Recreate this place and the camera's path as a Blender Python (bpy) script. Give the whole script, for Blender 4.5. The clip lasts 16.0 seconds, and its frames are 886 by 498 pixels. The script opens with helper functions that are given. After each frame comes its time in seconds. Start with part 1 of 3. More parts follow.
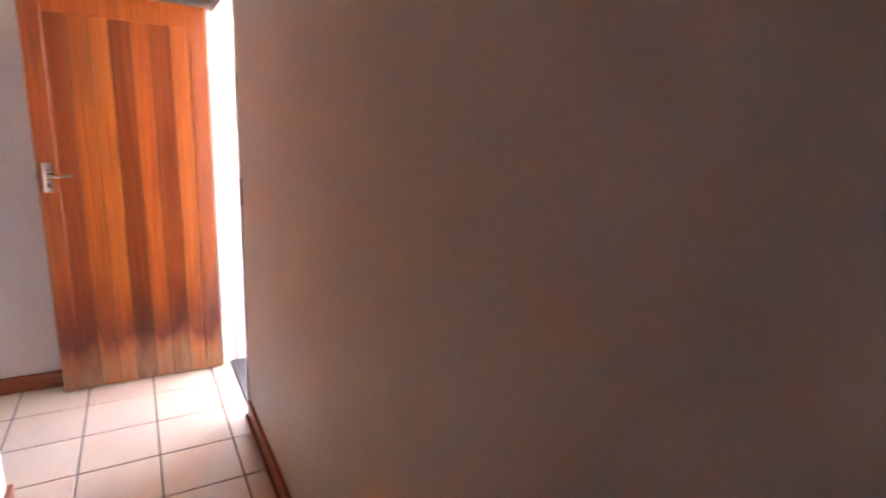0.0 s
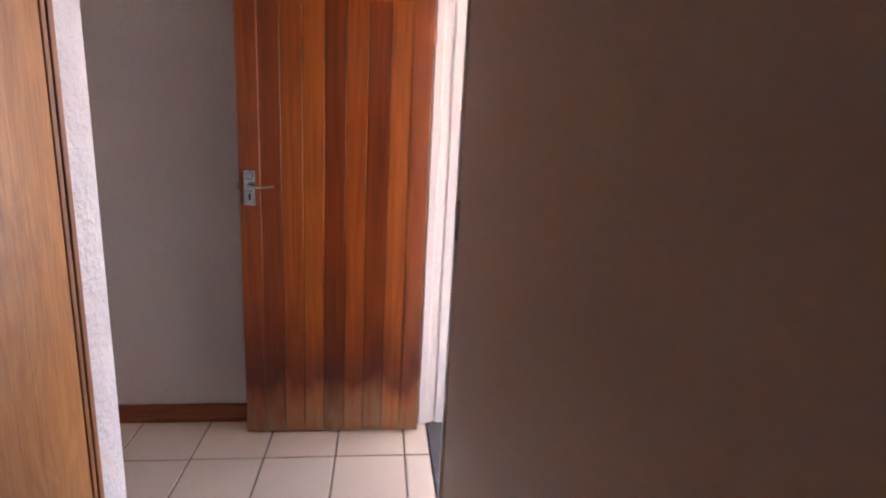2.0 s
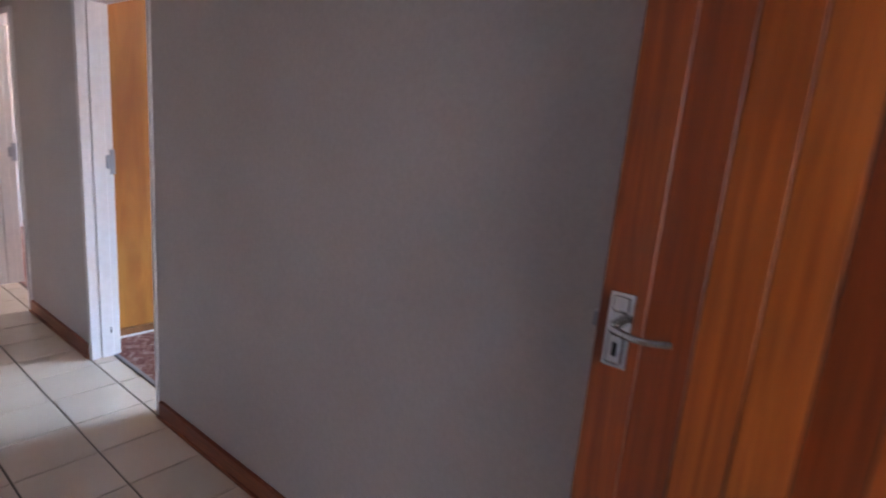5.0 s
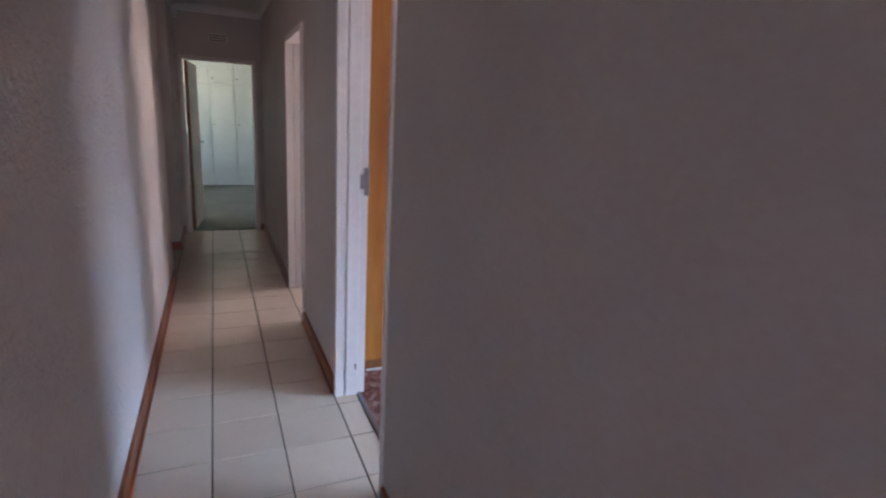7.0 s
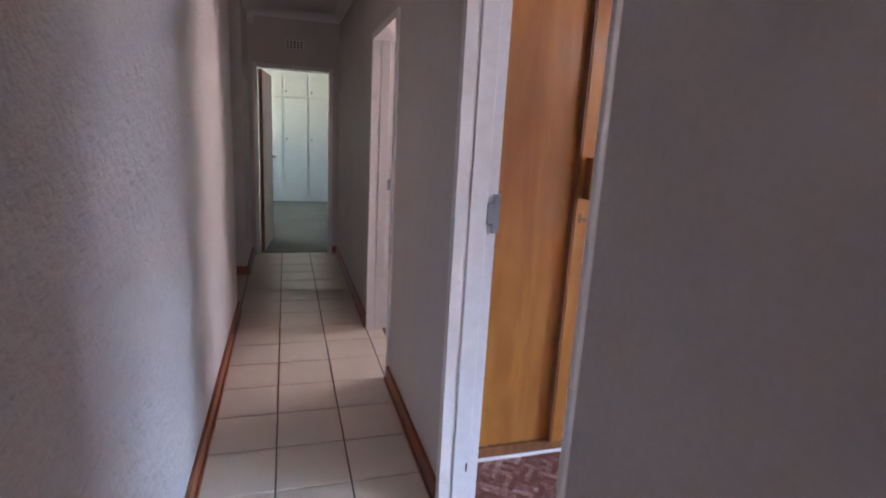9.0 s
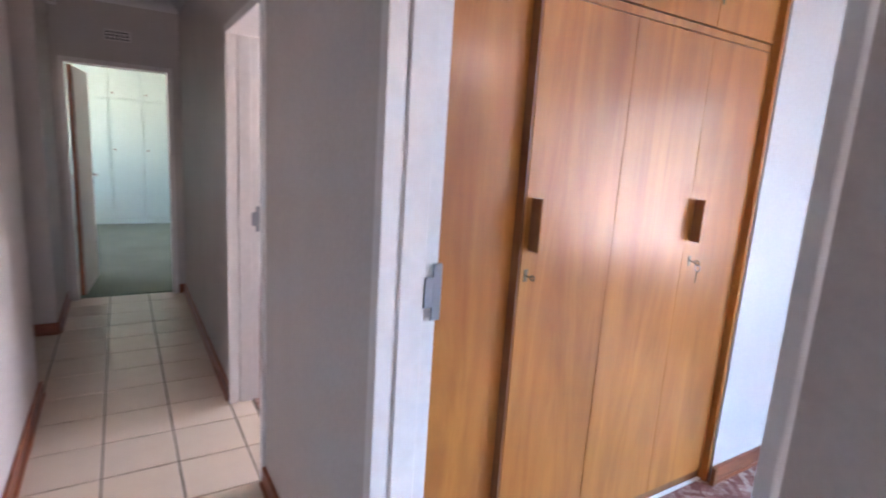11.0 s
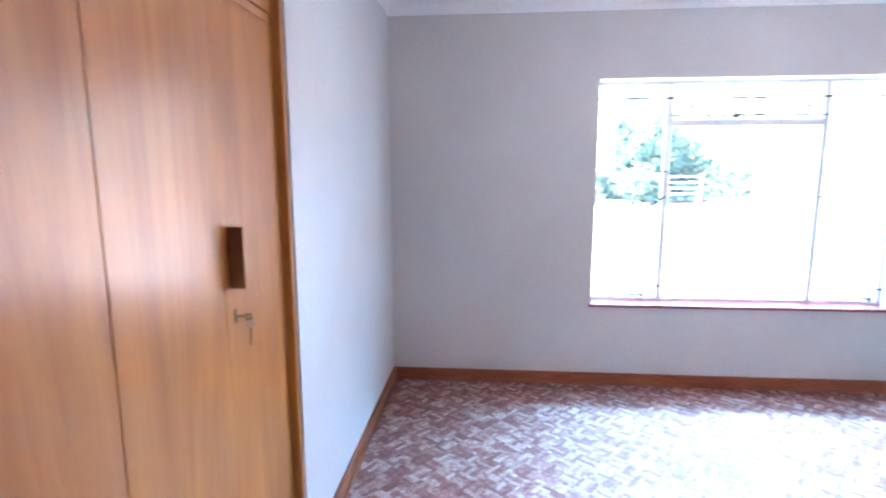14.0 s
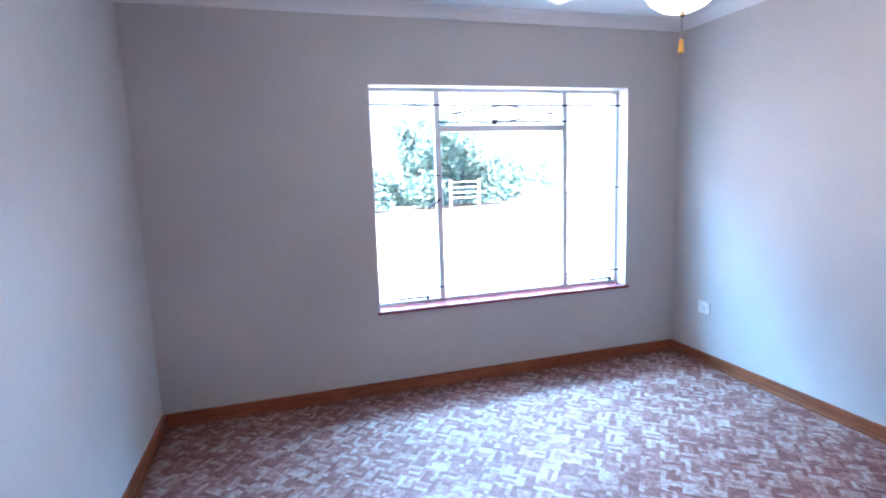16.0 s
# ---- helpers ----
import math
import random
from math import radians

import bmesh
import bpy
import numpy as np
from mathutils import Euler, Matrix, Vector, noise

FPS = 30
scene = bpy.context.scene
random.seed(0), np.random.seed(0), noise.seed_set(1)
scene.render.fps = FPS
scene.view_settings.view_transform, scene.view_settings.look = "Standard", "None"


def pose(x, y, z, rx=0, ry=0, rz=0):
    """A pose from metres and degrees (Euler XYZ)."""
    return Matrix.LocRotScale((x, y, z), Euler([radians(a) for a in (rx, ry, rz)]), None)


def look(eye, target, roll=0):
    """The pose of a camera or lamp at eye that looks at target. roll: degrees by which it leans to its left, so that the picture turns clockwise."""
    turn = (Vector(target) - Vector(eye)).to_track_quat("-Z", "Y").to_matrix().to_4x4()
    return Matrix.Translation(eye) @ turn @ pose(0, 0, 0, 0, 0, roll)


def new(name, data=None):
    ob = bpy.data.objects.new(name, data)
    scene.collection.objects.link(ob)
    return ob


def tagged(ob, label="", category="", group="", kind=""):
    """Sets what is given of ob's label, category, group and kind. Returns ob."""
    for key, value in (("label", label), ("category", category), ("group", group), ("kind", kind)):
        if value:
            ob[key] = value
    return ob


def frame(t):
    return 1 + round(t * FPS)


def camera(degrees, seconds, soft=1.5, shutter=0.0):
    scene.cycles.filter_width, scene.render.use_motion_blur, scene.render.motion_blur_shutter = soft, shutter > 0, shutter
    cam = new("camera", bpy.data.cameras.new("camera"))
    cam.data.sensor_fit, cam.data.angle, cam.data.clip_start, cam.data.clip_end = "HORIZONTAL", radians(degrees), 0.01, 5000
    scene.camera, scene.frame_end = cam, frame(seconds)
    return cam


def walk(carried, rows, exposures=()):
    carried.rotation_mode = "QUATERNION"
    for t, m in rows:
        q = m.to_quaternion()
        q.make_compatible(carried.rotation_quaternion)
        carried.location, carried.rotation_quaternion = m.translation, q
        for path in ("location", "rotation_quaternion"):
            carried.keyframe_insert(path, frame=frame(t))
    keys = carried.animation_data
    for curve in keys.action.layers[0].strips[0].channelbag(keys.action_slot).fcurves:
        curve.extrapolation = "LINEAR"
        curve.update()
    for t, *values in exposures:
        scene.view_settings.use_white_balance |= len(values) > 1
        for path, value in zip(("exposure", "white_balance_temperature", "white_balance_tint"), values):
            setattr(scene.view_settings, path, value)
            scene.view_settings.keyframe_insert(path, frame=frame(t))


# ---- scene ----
# ---- camera and walk ----
cam = camera(80.3, 16.0, 1.9, 0.5)
PATH = [
    (0, (-2.598, -0.637, 1.484), (-0.972, -1.599, 1.044), 2.8),
    (0.5, (-2.452, -0.75, 1.478), (-0.696, -1.443, 1.031), 2.6),
    (1, (-2.226, -0.774, 1.453), (-0.417, -1.321, 1.015), 2.8),
    (1.5, (-1.982, -0.793, 1.448), (-0.14, -1.215, 1.007), 3.0),
    (2, (-1.682, -0.805, 1.436), (0.193, -1.042, 1.0), 3.1),
    (2.5, (-1.419, -0.781, 1.477), (0.46, -0.818, 0.995), 2.8),
    (3, (-1.196, -0.748, 1.471), (0.685, -0.627, 1.012), 3.6),
    (3.5, (-0.966, -0.708, 1.434), (0.9, -0.441, 0.977), 3.7),
    (4, (-0.72, -0.734, 1.433), (1.073, -0.133, 0.994), 3.3),
    (4.1, (-0.695, -0.74, 1.43), (1.074, -0.064, 1.007), 3.7),
    (6.3, (0.104, -0.092, 1.531), (1.193, 1.516, 1.053), 3.1),
    (6.5, (0.133, -0.035, 1.523), (1.123, 1.636, 1.046), 3.1),
    (7, (0.168, 0.213, 1.494), (0.949, 1.992, 1.019), 3.2),
    (7.5, (0.159, 0.423, 1.486), (0.783, 2.265, 1.019), 3.2),
    (8, (0.154, 0.637, 1.457), (0.72, 2.499, 0.996), 3.3),
    (8.2, (0.164, 0.734, 1.444), (0.723, 2.6, 0.99), 3.2),
    (10.3, (0.125, 1.52, 1.458), (0.866, 3.3, 1.078), 3.9),
    (10.5, (0.133, 1.585, 1.481), (0.953, 3.337, 1.106), 3.9),
    (11, (0.228, 1.748, 1.513), (1.233, 3.368, 1.151), 3.7),
    (11.5, (0.286, 1.928, 1.536), (1.544, 3.365, 1.193), 3.3),
    (12, (0.353, 2.042, 1.51), (1.884, 3.222, 1.196), 2.34),
    (12.5, (0.492, 2.118, 1.52), (2.178, 3.076, 1.206), 1.7),
    (13, (0.631, 2.156, 1.525), (2.432, 2.892, 1.221), 0.95),
    (13.5, (0.747, 2.24, 1.545), (2.632, 2.715, 1.227), 0.55),
    (14, (0.845, 2.329, 1.542), (2.784, 2.493, 1.234), -0.15),
    (14.5, (0.897, 2.345, 1.55), (2.832, 2.235, 1.239), -0.86),
    (15, (0.971, 2.309, 1.566), (2.878, 1.994, 1.256), -1.34),
    (15.5, (1.01, 2.254, 1.527), (2.871, 1.789, 1.242), -1.8),
    (16, (0.996, 2.193, 1.52), (2.833, 1.636, 1.241), -2.0),
]
walk(cam, [(t, look(eye, target, roll)) for t, eye, target, roll in PATH],
     exposures=((0, 5.5, 8500, 45), (0.5, 5.0, 8500, 46), (1, 4.45, 8500, 46), (2, 4.02, 8300, 44), (3, 3.85, 7900, 40), (3.5, 3.85, 7500, 37),
                (4, 4.05, 7200, 35), (6.3, 3.1, 6900, 37), (8.2, 3.3, 6800, 39), (10.5, 3.75, 6700, 35), (11, 4.05, 6500, 32), (11.5, 4.15, 6400, 31),
                (12, 4.02, 6350, 30), (12.5, 3.93, 6450, 30), (13.5, 4.05, 6150, 29), (14.5, 3.72, 6150, 30), (16, 3.1, 6050, 31)))
# ---- world and sun ----
world = bpy.data.worlds.new("sky")
scene.world = world
world.use_nodes = True
_n = world.node_tree.nodes
_sky = _n.new("ShaderNodeTexSky")
_sky.sky_type, _sky.sun_disc = "NISHITA", False
_sky.sun_elevation, _sky.sun_rotation = radians(60), radians(-25)
world.node_tree.links.new(_sky.outputs[0], _n["Background"].inputs[0])
_n["Background"].inputs[1].default_value = 0.15
sun = new("sun", bpy.data.lights.new("sun", "SUN"))
sun.data.energy, sun.data.angle, sun.data.color = 5.0, radians(0.5), (1.0, 0.95, 0.87)
sun.matrix_world = look((-2.1, 4.5, 8.6), (0, 0, 0))


def sky_lamp(name, eye, target, width, height, watts, colour=(0.80, 0.90, 1.0)):
    """An unseen area lamp added at or beyond an opening, in place of skylight."""
    ob = new(name, bpy.data.lights.new(name, "AREA"))
    ob.data.shape, ob.data.size, ob.data.size_y = "RECTANGLE", width, height
    ob.data.energy, ob.data.color = watts, colour
    ob.matrix_world = look(eye, target)
    return ob


# Bedroom lamps hang outdoors above the view; the door lamp is under the roof.
sky_lamp("sky_fill_bedroom_high", (8.1, 0.4, 6.1), (4.6, 0.6, 1.2), 12.0, 1.25, 700, (0.22, 0.65, 1.0))
sky_lamp("sky_fill_bedroom_low", (12.0, -2.4, 4.65), (4.6, 0.6, 1.0), 7.0, 2.2, 290, (0.38, 0.70, 1.0))
sky_lamp("sky_fill_front_door", (1.8, -4.0, 1.7), (-0.4, -0.1, 1.2), 1.6, 1.4, 5.5, (0.42, 0.70, 1.0))
sky_lamp("sky_fill_room_two", (4.62, 5.2, 1.4), (2.0, 4.9, 1.0), 1.8, 1.4, 6.5, (0.92, 0.95, 0.90))
sky_lamp("sky_fill_end_room", (-1.86, 10.0, 1.4), (0.6, 10.2, 1.0), 2.2, 1.3, 0.35, (0.62, 1.0, 0.88))


# ---- materials ----
def nodes_of(name, rough=0.5, metal=0.0):
    m = bpy.data.materials.new(name)
    m.use_nodes = True
    nt = m.node_tree
    b = nt.nodes["Principled BSDF"]
    b.inputs["Roughness"].default_value, b.inputs["Metallic"].default_value = rough, metal
    return m, nt, b


def coords(nt, scale=(1, 1, 1), rot=(0, 0, 0), kind="Object"):
    tc, mp = nt.nodes.new("ShaderNodeTexCoord"), nt.nodes.new("ShaderNodeMapping")
    mp.inputs["Scale"].default_value, mp.inputs["Rotation"].default_value = scale, [radians(a) for a in rot]
    nt.links.new(tc.outputs[kind], mp.inputs[0])
    return mp.outputs[0]


def noise_tex(nt, vec, scale, detail=4.0, rough=0.55, distort=0.0):
    t = nt.nodes.new("ShaderNodeTexNoise")
    t.inputs["Scale"].default_value, t.inputs["Detail"].default_value = scale, detail
    t.inputs["Roughness"].default_value, t.inputs["Distortion"].default_value = rough, distort
    nt.links.new(vec, t.inputs["Vector"])
    return t.outputs[0]


def ramp(nt, fac, stops):
    r = nt.nodes.new("ShaderNodeValToRGB")
    e = r.color_ramp.elements
    while len(e) < len(stops):
        e.new(0.5)
    for el, (p, c) in zip(e, stops):
        el.position, el.color = p, (*c, 1) if len(c) == 3 else c
    nt.links.new(fac, r.inputs[0])
    return r.outputs[0]


def mix(nt, a, b, fac=0.5, mode="MIX"):
    m = nt.nodes.new("ShaderNodeMix")
    m.data_type, m.blend_type = "RGBA", mode
    for k, v in ((0, fac), (6, a), (7, b)):
        if hasattr(v, "is_linked"):
            nt.links.new(v, m.inputs[k])
        else:
            m.inputs[k].default_value = v if k == 0 else (*v, 1)
    return m.outputs[2]


def arith(nt, op, a, b=0.0):
    m = nt.nodes.new("ShaderNodeMath")
    m.operation = op
    for k, v in enumerate((a, b)):
        if hasattr(v, "is_linked"):
            nt.links.new(v, m.inputs[k])
        else:
            m.inputs[k].default_value = v
    return m.outputs[0]


def bump(nt, b, height, strength, distance):
    n = nt.nodes.new("ShaderNodeBump")
    n.inputs["Strength"].default_value, n.inputs["Distance"].default_value = strength, distance
    nt.links.new(height, n.inputs["Height"])
    nt.links.new(n.outputs[0], b.inputs["Normal"])


def painted(name, colour, rough, grain=90.0, strength=0.35, distance=0.003, spread=0.06):
    """Paint on plaster, wood or steel: a soft unevenness and a fine relief."""
    m, nt, b = nodes_of(name, rough)
    v = coords(nt)
    big = noise_tex(nt, v, 1.3, 3)
    lo, hi = [c * (1 - spread) for c in colour], [min(1, c * (1 + spread)) for c in colour]
    col = ramp(nt, big, ((0.3, lo), (0.7, hi)))
    fine = noise_tex(nt, v, grain, 5, 0.6)
    col = mix(nt, col, ramp(nt, fine, ((0.35, (0.93, 0.93, 0.93)), (0.65, (1, 1, 1)))), 1.0, "MULTIPLY")
    nt.links.new(col, b.inputs["Base Color"])
    bump(nt, b, fine, strength, distance)
    return m


def wood(name, light, dark, rough=0.3, grain=(26, 26, 1.1), fine=(160, 160, 5), figure=1.6, tint=False, coat=0.0, wear=False, fleck=0.8):
    """Varnished wood, its grain along z unless the grain scale says otherwise."""
    m, nt, b = nodes_of(name, rough)
    g = noise_tex(nt, coords(nt, grain), 1.0, 5, 0.6, figure)
    f = noise_tex(nt, coords(nt, fine), 1.0, 3, 0.6, 0.3)
    col = ramp(nt, g, ((0.28, dark), (0.5, [(a + c) / 2 for a, c in zip(light, dark)]), (0.72, light)))
    col = mix(nt, col, ramp(nt, f, ((0.35, (0.72, 0.68, 0.64)), (0.6, (1, 1, 1)))), fleck, "MULTIPLY")
    blot = noise_tex(nt, coords(nt, (3, 3, 1.2)), 1.0, 3)
    col = mix(nt, col, ramp(nt, blot, ((0.3, (0.8, 0.76, 0.72)), (0.7, (1.08, 1.06, 1.04)))), 1.0, "MULTIPLY")
    if tint:
        info = nt.nodes.new("ShaderNodeObjectInfo")
        col = mix(nt, col, info.outputs["Color"], 1.0, "MULTIPLY")
    if wear:
        # scattered knots drawn out along the boards
        cell = nt.nodes.new("ShaderNodeTexVoronoi")
        cell.inputs["Scale"].default_value = 1.0
        nt.links.new(coords(nt, (9, 9, 1.7)), cell.inputs["Vector"])
        knot = arith(nt, "ADD", cell.outputs["Distance"], arith(nt, "MULTIPLY", f, 0.06))
        col = mix(nt, col, ramp(nt, knot, ((0.06, (0.38, 0.30, 0.30)), (0.14, (1, 1, 1)))), 0.6, "MULTIPLY")
        # sun-bleached foot with a dark water stain above it
        sep = nt.nodes.new("ShaderNodeSeparateXYZ")
        nt.links.new(coords(nt), sep.inputs[0])
        ragged = noise_tex(nt, coords(nt, (9, 9, 2.5)), 1.0, 4)
        z = arith(nt, "ADD", sep.outputs[2], arith(nt, "MULTIPLY", arith(nt, "SUBTRACT", ragged, 0.5), 0.42))
        stain = ramp(nt, z, ((0.17, (0, 0, 0)), (0.28, (1, 1, 1)), (0.66, (0, 0, 0))))
        col = mix(nt, col, mix(nt, col, (0.38, 0.28, 0.33), 1.0, "MULTIPLY"), stain)
        foot = ramp(nt, z, ((0.10, (1, 1, 1)), (0.26, (0, 0, 0))))
        foot = arith(nt, "MULTIPLY", foot, ramp(nt, noise_tex(nt, coords(nt, (40, 40, 6)), 1.0, 4), ((0.3, (0.2, 0.2, 0.2)), (0.65, (0.75, 0.75, 0.75)))))
        col = mix(nt, col, (0.23, 0.155, 0.085), foot)
        nt.links.new(ramp(nt, z, ((0.08, (0.75, 0.75, 0.75)), (0.4, (rough, rough, rough)))), b.inputs["Roughness"])
    nt.links.new(col, b.inputs["Base Color"])
    b.inputs["Coat Weight"].default_value = coat
    b.inputs["Coat Roughness"].default_value = 0.18
    bump(nt, b, f, 0.12, 0.001)
    return m


def plain(name, colour, rough=0.4, metal=0.0):
    m, nt, b = nodes_of(name, rough, metal)
    n = noise_tex(nt, coords(nt), 30, 4)
    nt.links.new(ramp(nt, n, ((0.3, [c * 0.88 for c in colour]), (0.7, colour))), b.inputs["Base Color"])
    nt.links.new(ramp(nt, n, ((0.3, (rough * 0.85,) * 3), (0.7, (min(1, rough * 1.2),) * 3))), b.inputs["Roughness"])
    return m


PAINT_COARSE = painted("corridor_wall_paint", (0.60, 0.55, 0.52), 0.5, 34, 1.0, 0.014)
PAINT = painted("wall_paint", (0.56, 0.515, 0.485), 0.55, 70, 0.28, 0.0025)
# Coarse plaster; front-door daylight is put into its lighter, bluer colour.
ROUGH_LIT = painted("rough_plaster", (0.66, 0.68, 0.70), 0.7, 38, 0.9, 0.012)
CEILING = painted("ceiling_paint", (0.80, 0.79, 0.78), 0.7, 120, 0.1)
GLOSS_WHITE = painted("gloss_white", (0.74, 0.71, 0.69), 0.32, 25, 0.06, 0.002, 0.03)
CREAM_DOOR = painted("cream_door_paint", (0.66, 0.63, 0.56), 0.4, 40, 0.06, 0.002, 0.04)
# White wardrobes; the room's green light is put into their colour.
GREEN_LIT = painted("wardrobe_green_tint", (0.50, 0.70, 0.64), 0.35, 40, 0.05, 0.002, 0.04)
SKIRT = wood("skirting_wood", (0.40, 0.118, 0.046), (0.22, 0.056, 0.024), 0.32, (3, 3, 30), (8, 8, 220), 1.2)
BOARD = wood("door_boards", (0.41, 0.108, 0.019), (0.21, 0.044, 0.009), 0.34, (30, 30, 1.0), (170, 170, 5), 2.2, tint=True, wear=True, fleck=0.4)
VENEER = wood("cupboard_veneer", (0.53, 0.210, 0.046), (0.37, 0.118, 0.025), 0.36, (5, 5, 0.6), (150, 150, 3), 2.0, coat=0.25, fleck=0.12)
# Darker veneer copy; on pulls and door edges it carries their shade.
VENEER_SHADE = wood("cupboard_veneer_shade", (0.34, 0.13, 0.045), (0.20, 0.07, 0.025), 0.4, (20, 20, 0.7), (190, 190, 4), 1.0)
OAK = wood("hall_oak", (0.58, 0.27, 0.085), (0.40, 0.165, 0.045), 0.34, (7, 7, 2.6), (120, 120, 6), 3.4)
OAK_DARK = wood("hall_moulding", (0.40, 0.17, 0.06), (0.22, 0.08, 0.03), 0.4)
VENEER.node_tree.nodes["Principled BSDF"].inputs["Specular IOR Level"].default_value = 0.3
CHROME = plain("brushed_chrome", (0.50, 0.50, 0.50), 0.12, 1.0)
BRASS = plain("old_brass", (0.22, 0.16, 0.09), 0.45, 0.8)
STEEL = plain("galvanised_steel", (0.33, 0.34, 0.37), 0.38, 0.9)
BLACK = plain("dark_hole", (0.015, 0.014, 0.013), 0.8)
SLATE = painted("slate_threshold", (0.062, 0.062, 0.066), 0.5, 30, 0.4, 0.004, 0.25)
GROUT = painted("grout", (0.12, 0.095, 0.075), 0.9, 200, 0.4, 0.002, 0.15)
CARPET = painted("green_carpet", (0.17, 0.235, 0.19), 0.95, 260, 0.8, 0.006, 0.12)
SILL_RED = plain("red_sill_paint", (0.30, 0.055, 0.06), 0.14)
PLASTIC = plain("white_plastic", (0.78, 0.78, 0.76), 0.3)
BAR = plain("grey_bar_paint", (0.025, 0.025, 0.03), 0.5)
DARK_METAL = plain("dark_metal", (0.03, 0.027, 0.024), 0.5, 0.3)
ROOF = painted("roof_sheet", (0.3, 0.3, 0.3), 0.6)


def tile_material():
    m, nt, b = nodes_of("glazed_tile", 0.22)
    info = nt.nodes.new("ShaderNodeObjectInfo")
    v = coords(nt, (1, 1, 1), (0, 0, 0), "Object")
    cloud = noise_tex(nt, v, 7, 5, 0.6)
    col = ramp(nt, cloud, ((0.3, (0.665, 0.55, 0.43)), (0.7, (0.695, 0.58, 0.46))))
    each = ramp(nt, info.outputs["Random"], ((0.0, (0.96, 0.96, 0.955)), (1.0, (1.03, 1.025, 1.02))))
    col = mix(nt, col, each, 1.0, "MULTIPLY")
    nt.links.new(col, b.inputs["Base Color"])
    nt.links.new(ramp(nt, noise_tex(nt, v, 18, 4), ((0.3, (0.22,) * 3), (0.7, (0.27,) * 3))), b.inputs["Roughness"])
    bump(nt, b, noise_tex(nt, v, 12, 3), 0.012, 0.001)
    return m


def vinyl_material():
    """Printed sheet vinyl: finger-parquet blocks laid two ways, pale strips on a red-brown ground."""
    m, nt, b = nodes_of("parquet_vinyl", 0.55)
    b.inputs["Specular IOR Level"].default_value = 0.18
    v = coords(nt, (10.5, 10.5, 1), (0, 0, 39))
    wob = nt.nodes.new("ShaderNodeVectorMath")
    wob.operation = "MULTIPLY_ADD"
    soft = nt.nodes.new("ShaderNodeTexNoise")
    soft.inputs["Scale"].default_value, soft.inputs["Detail"].default_value = 2.2, 4
    nt.links.new(v, soft.inputs["Vector"])
    nt.links.new(soft.outputs["Color"], wob.inputs[0])
    wob.inputs[1].default_value = (0.2, 0.2, 0)
    nt.links.new(v, wob.inputs[2])
    sep = nt.nodes.new("ShaderNodeSeparateXYZ")
    nt.links.new(wob.outputs[0], sep.inputs[0])
    x, y = sep.outputs[0], sep.outputs[1]

    def white(a, c, d):
        comb, wn = nt.nodes.new("ShaderNodeCombineXYZ"), nt.nodes.new("ShaderNodeTexWhiteNoise")
        for n, q in enumerate((a, c, d)):
            if hasattr(q, "is_linked"):
                nt.links.new(q, comb.inputs[n])
            else:
                comb.inputs[n].default_value = q
        nt.links.new(comb.outputs[0], wn.inputs["Vector"])
        return wn.outputs["Value"]

    def strips(p, q, seed):
        """Fingers along p, four to a block, each of its own shade and end."""
        row = arith(nt, "FLOOR", arith(nt, "MULTIPLY", q, 4.0))
        shift = arith(nt, "ADD", p, arith(nt, "MULTIPLY", white(row, 2.0, seed), 0.5))
        return white(arith(nt, "FLOOR", shift), row, seed)

    bx, by = arith(nt, "FLOOR", x), arith(nt, "FLOOR", y)
    way = arith(nt, "MODULO", arith(nt, "ADD", arith(nt, "ADD", bx, by), 400.0), 2.0)
    dash = mix(nt, strips(x, y, 7.0), strips(y, x, 9.0), way)
    block = white(bx, by, 4.0)
    ragged = noise_tex(nt, coords(nt, (34, 34, 1), (0, 0, 41)), 1.0, 5, 0.72)
    level = arith(nt, "ADD", arith(nt, "MULTIPLY", dash, 0.36), arith(nt, "MULTIPLY", ragged, 0.76))
    level = arith(nt, "ADD", level, arith(nt, "MULTIPLY", block, 0.12))
    col = ramp(nt, level, ((0.42, (0.17, 0.055, 0.042)), (0.60, (0.25, 0.105, 0.085)), (0.72, (0.335, 0.19, 0.165)), (0.86, (0.43, 0.325, 0.29))))
    speck = noise_tex(nt, v, 9, 3)
    col = mix(nt, col, ramp(nt, speck, ((0.38, (0.78, 0.72, 0.70)), (0.55, (1, 1, 1)))), 0.8, "MULTIPLY")
    nt.links.new(col, b.inputs["Base Color"])
    nt.links.new(ramp(nt, ragged, ((0.35, (0.62,) * 3), (0.65, (0.5,) * 3))), b.inputs["Roughness"])
    bump(nt, b, ragged, 0.1, 0.001)
    return m


def glass_material():
    m, nt, b = nodes_of("window_glass", 0.02)
    b.inputs["Base Color"].default_value = (0.97, 1, 0.99, 1)
    b.inputs["Transmission Weight"].default_value, b.inputs["IOR"].default_value = 1.0, 1.45
    return m


def lamp_material(name, colour, strength):
    m, nt, b = nodes_of(name, 0.3)
    b.inputs["Base Color"].default_value = (0.9, 0.9, 0.88, 1)
    b.inputs["Emission Color"].default_value, b.inputs["Emission Strength"].default_value = (*colour, 1), strength
    return m


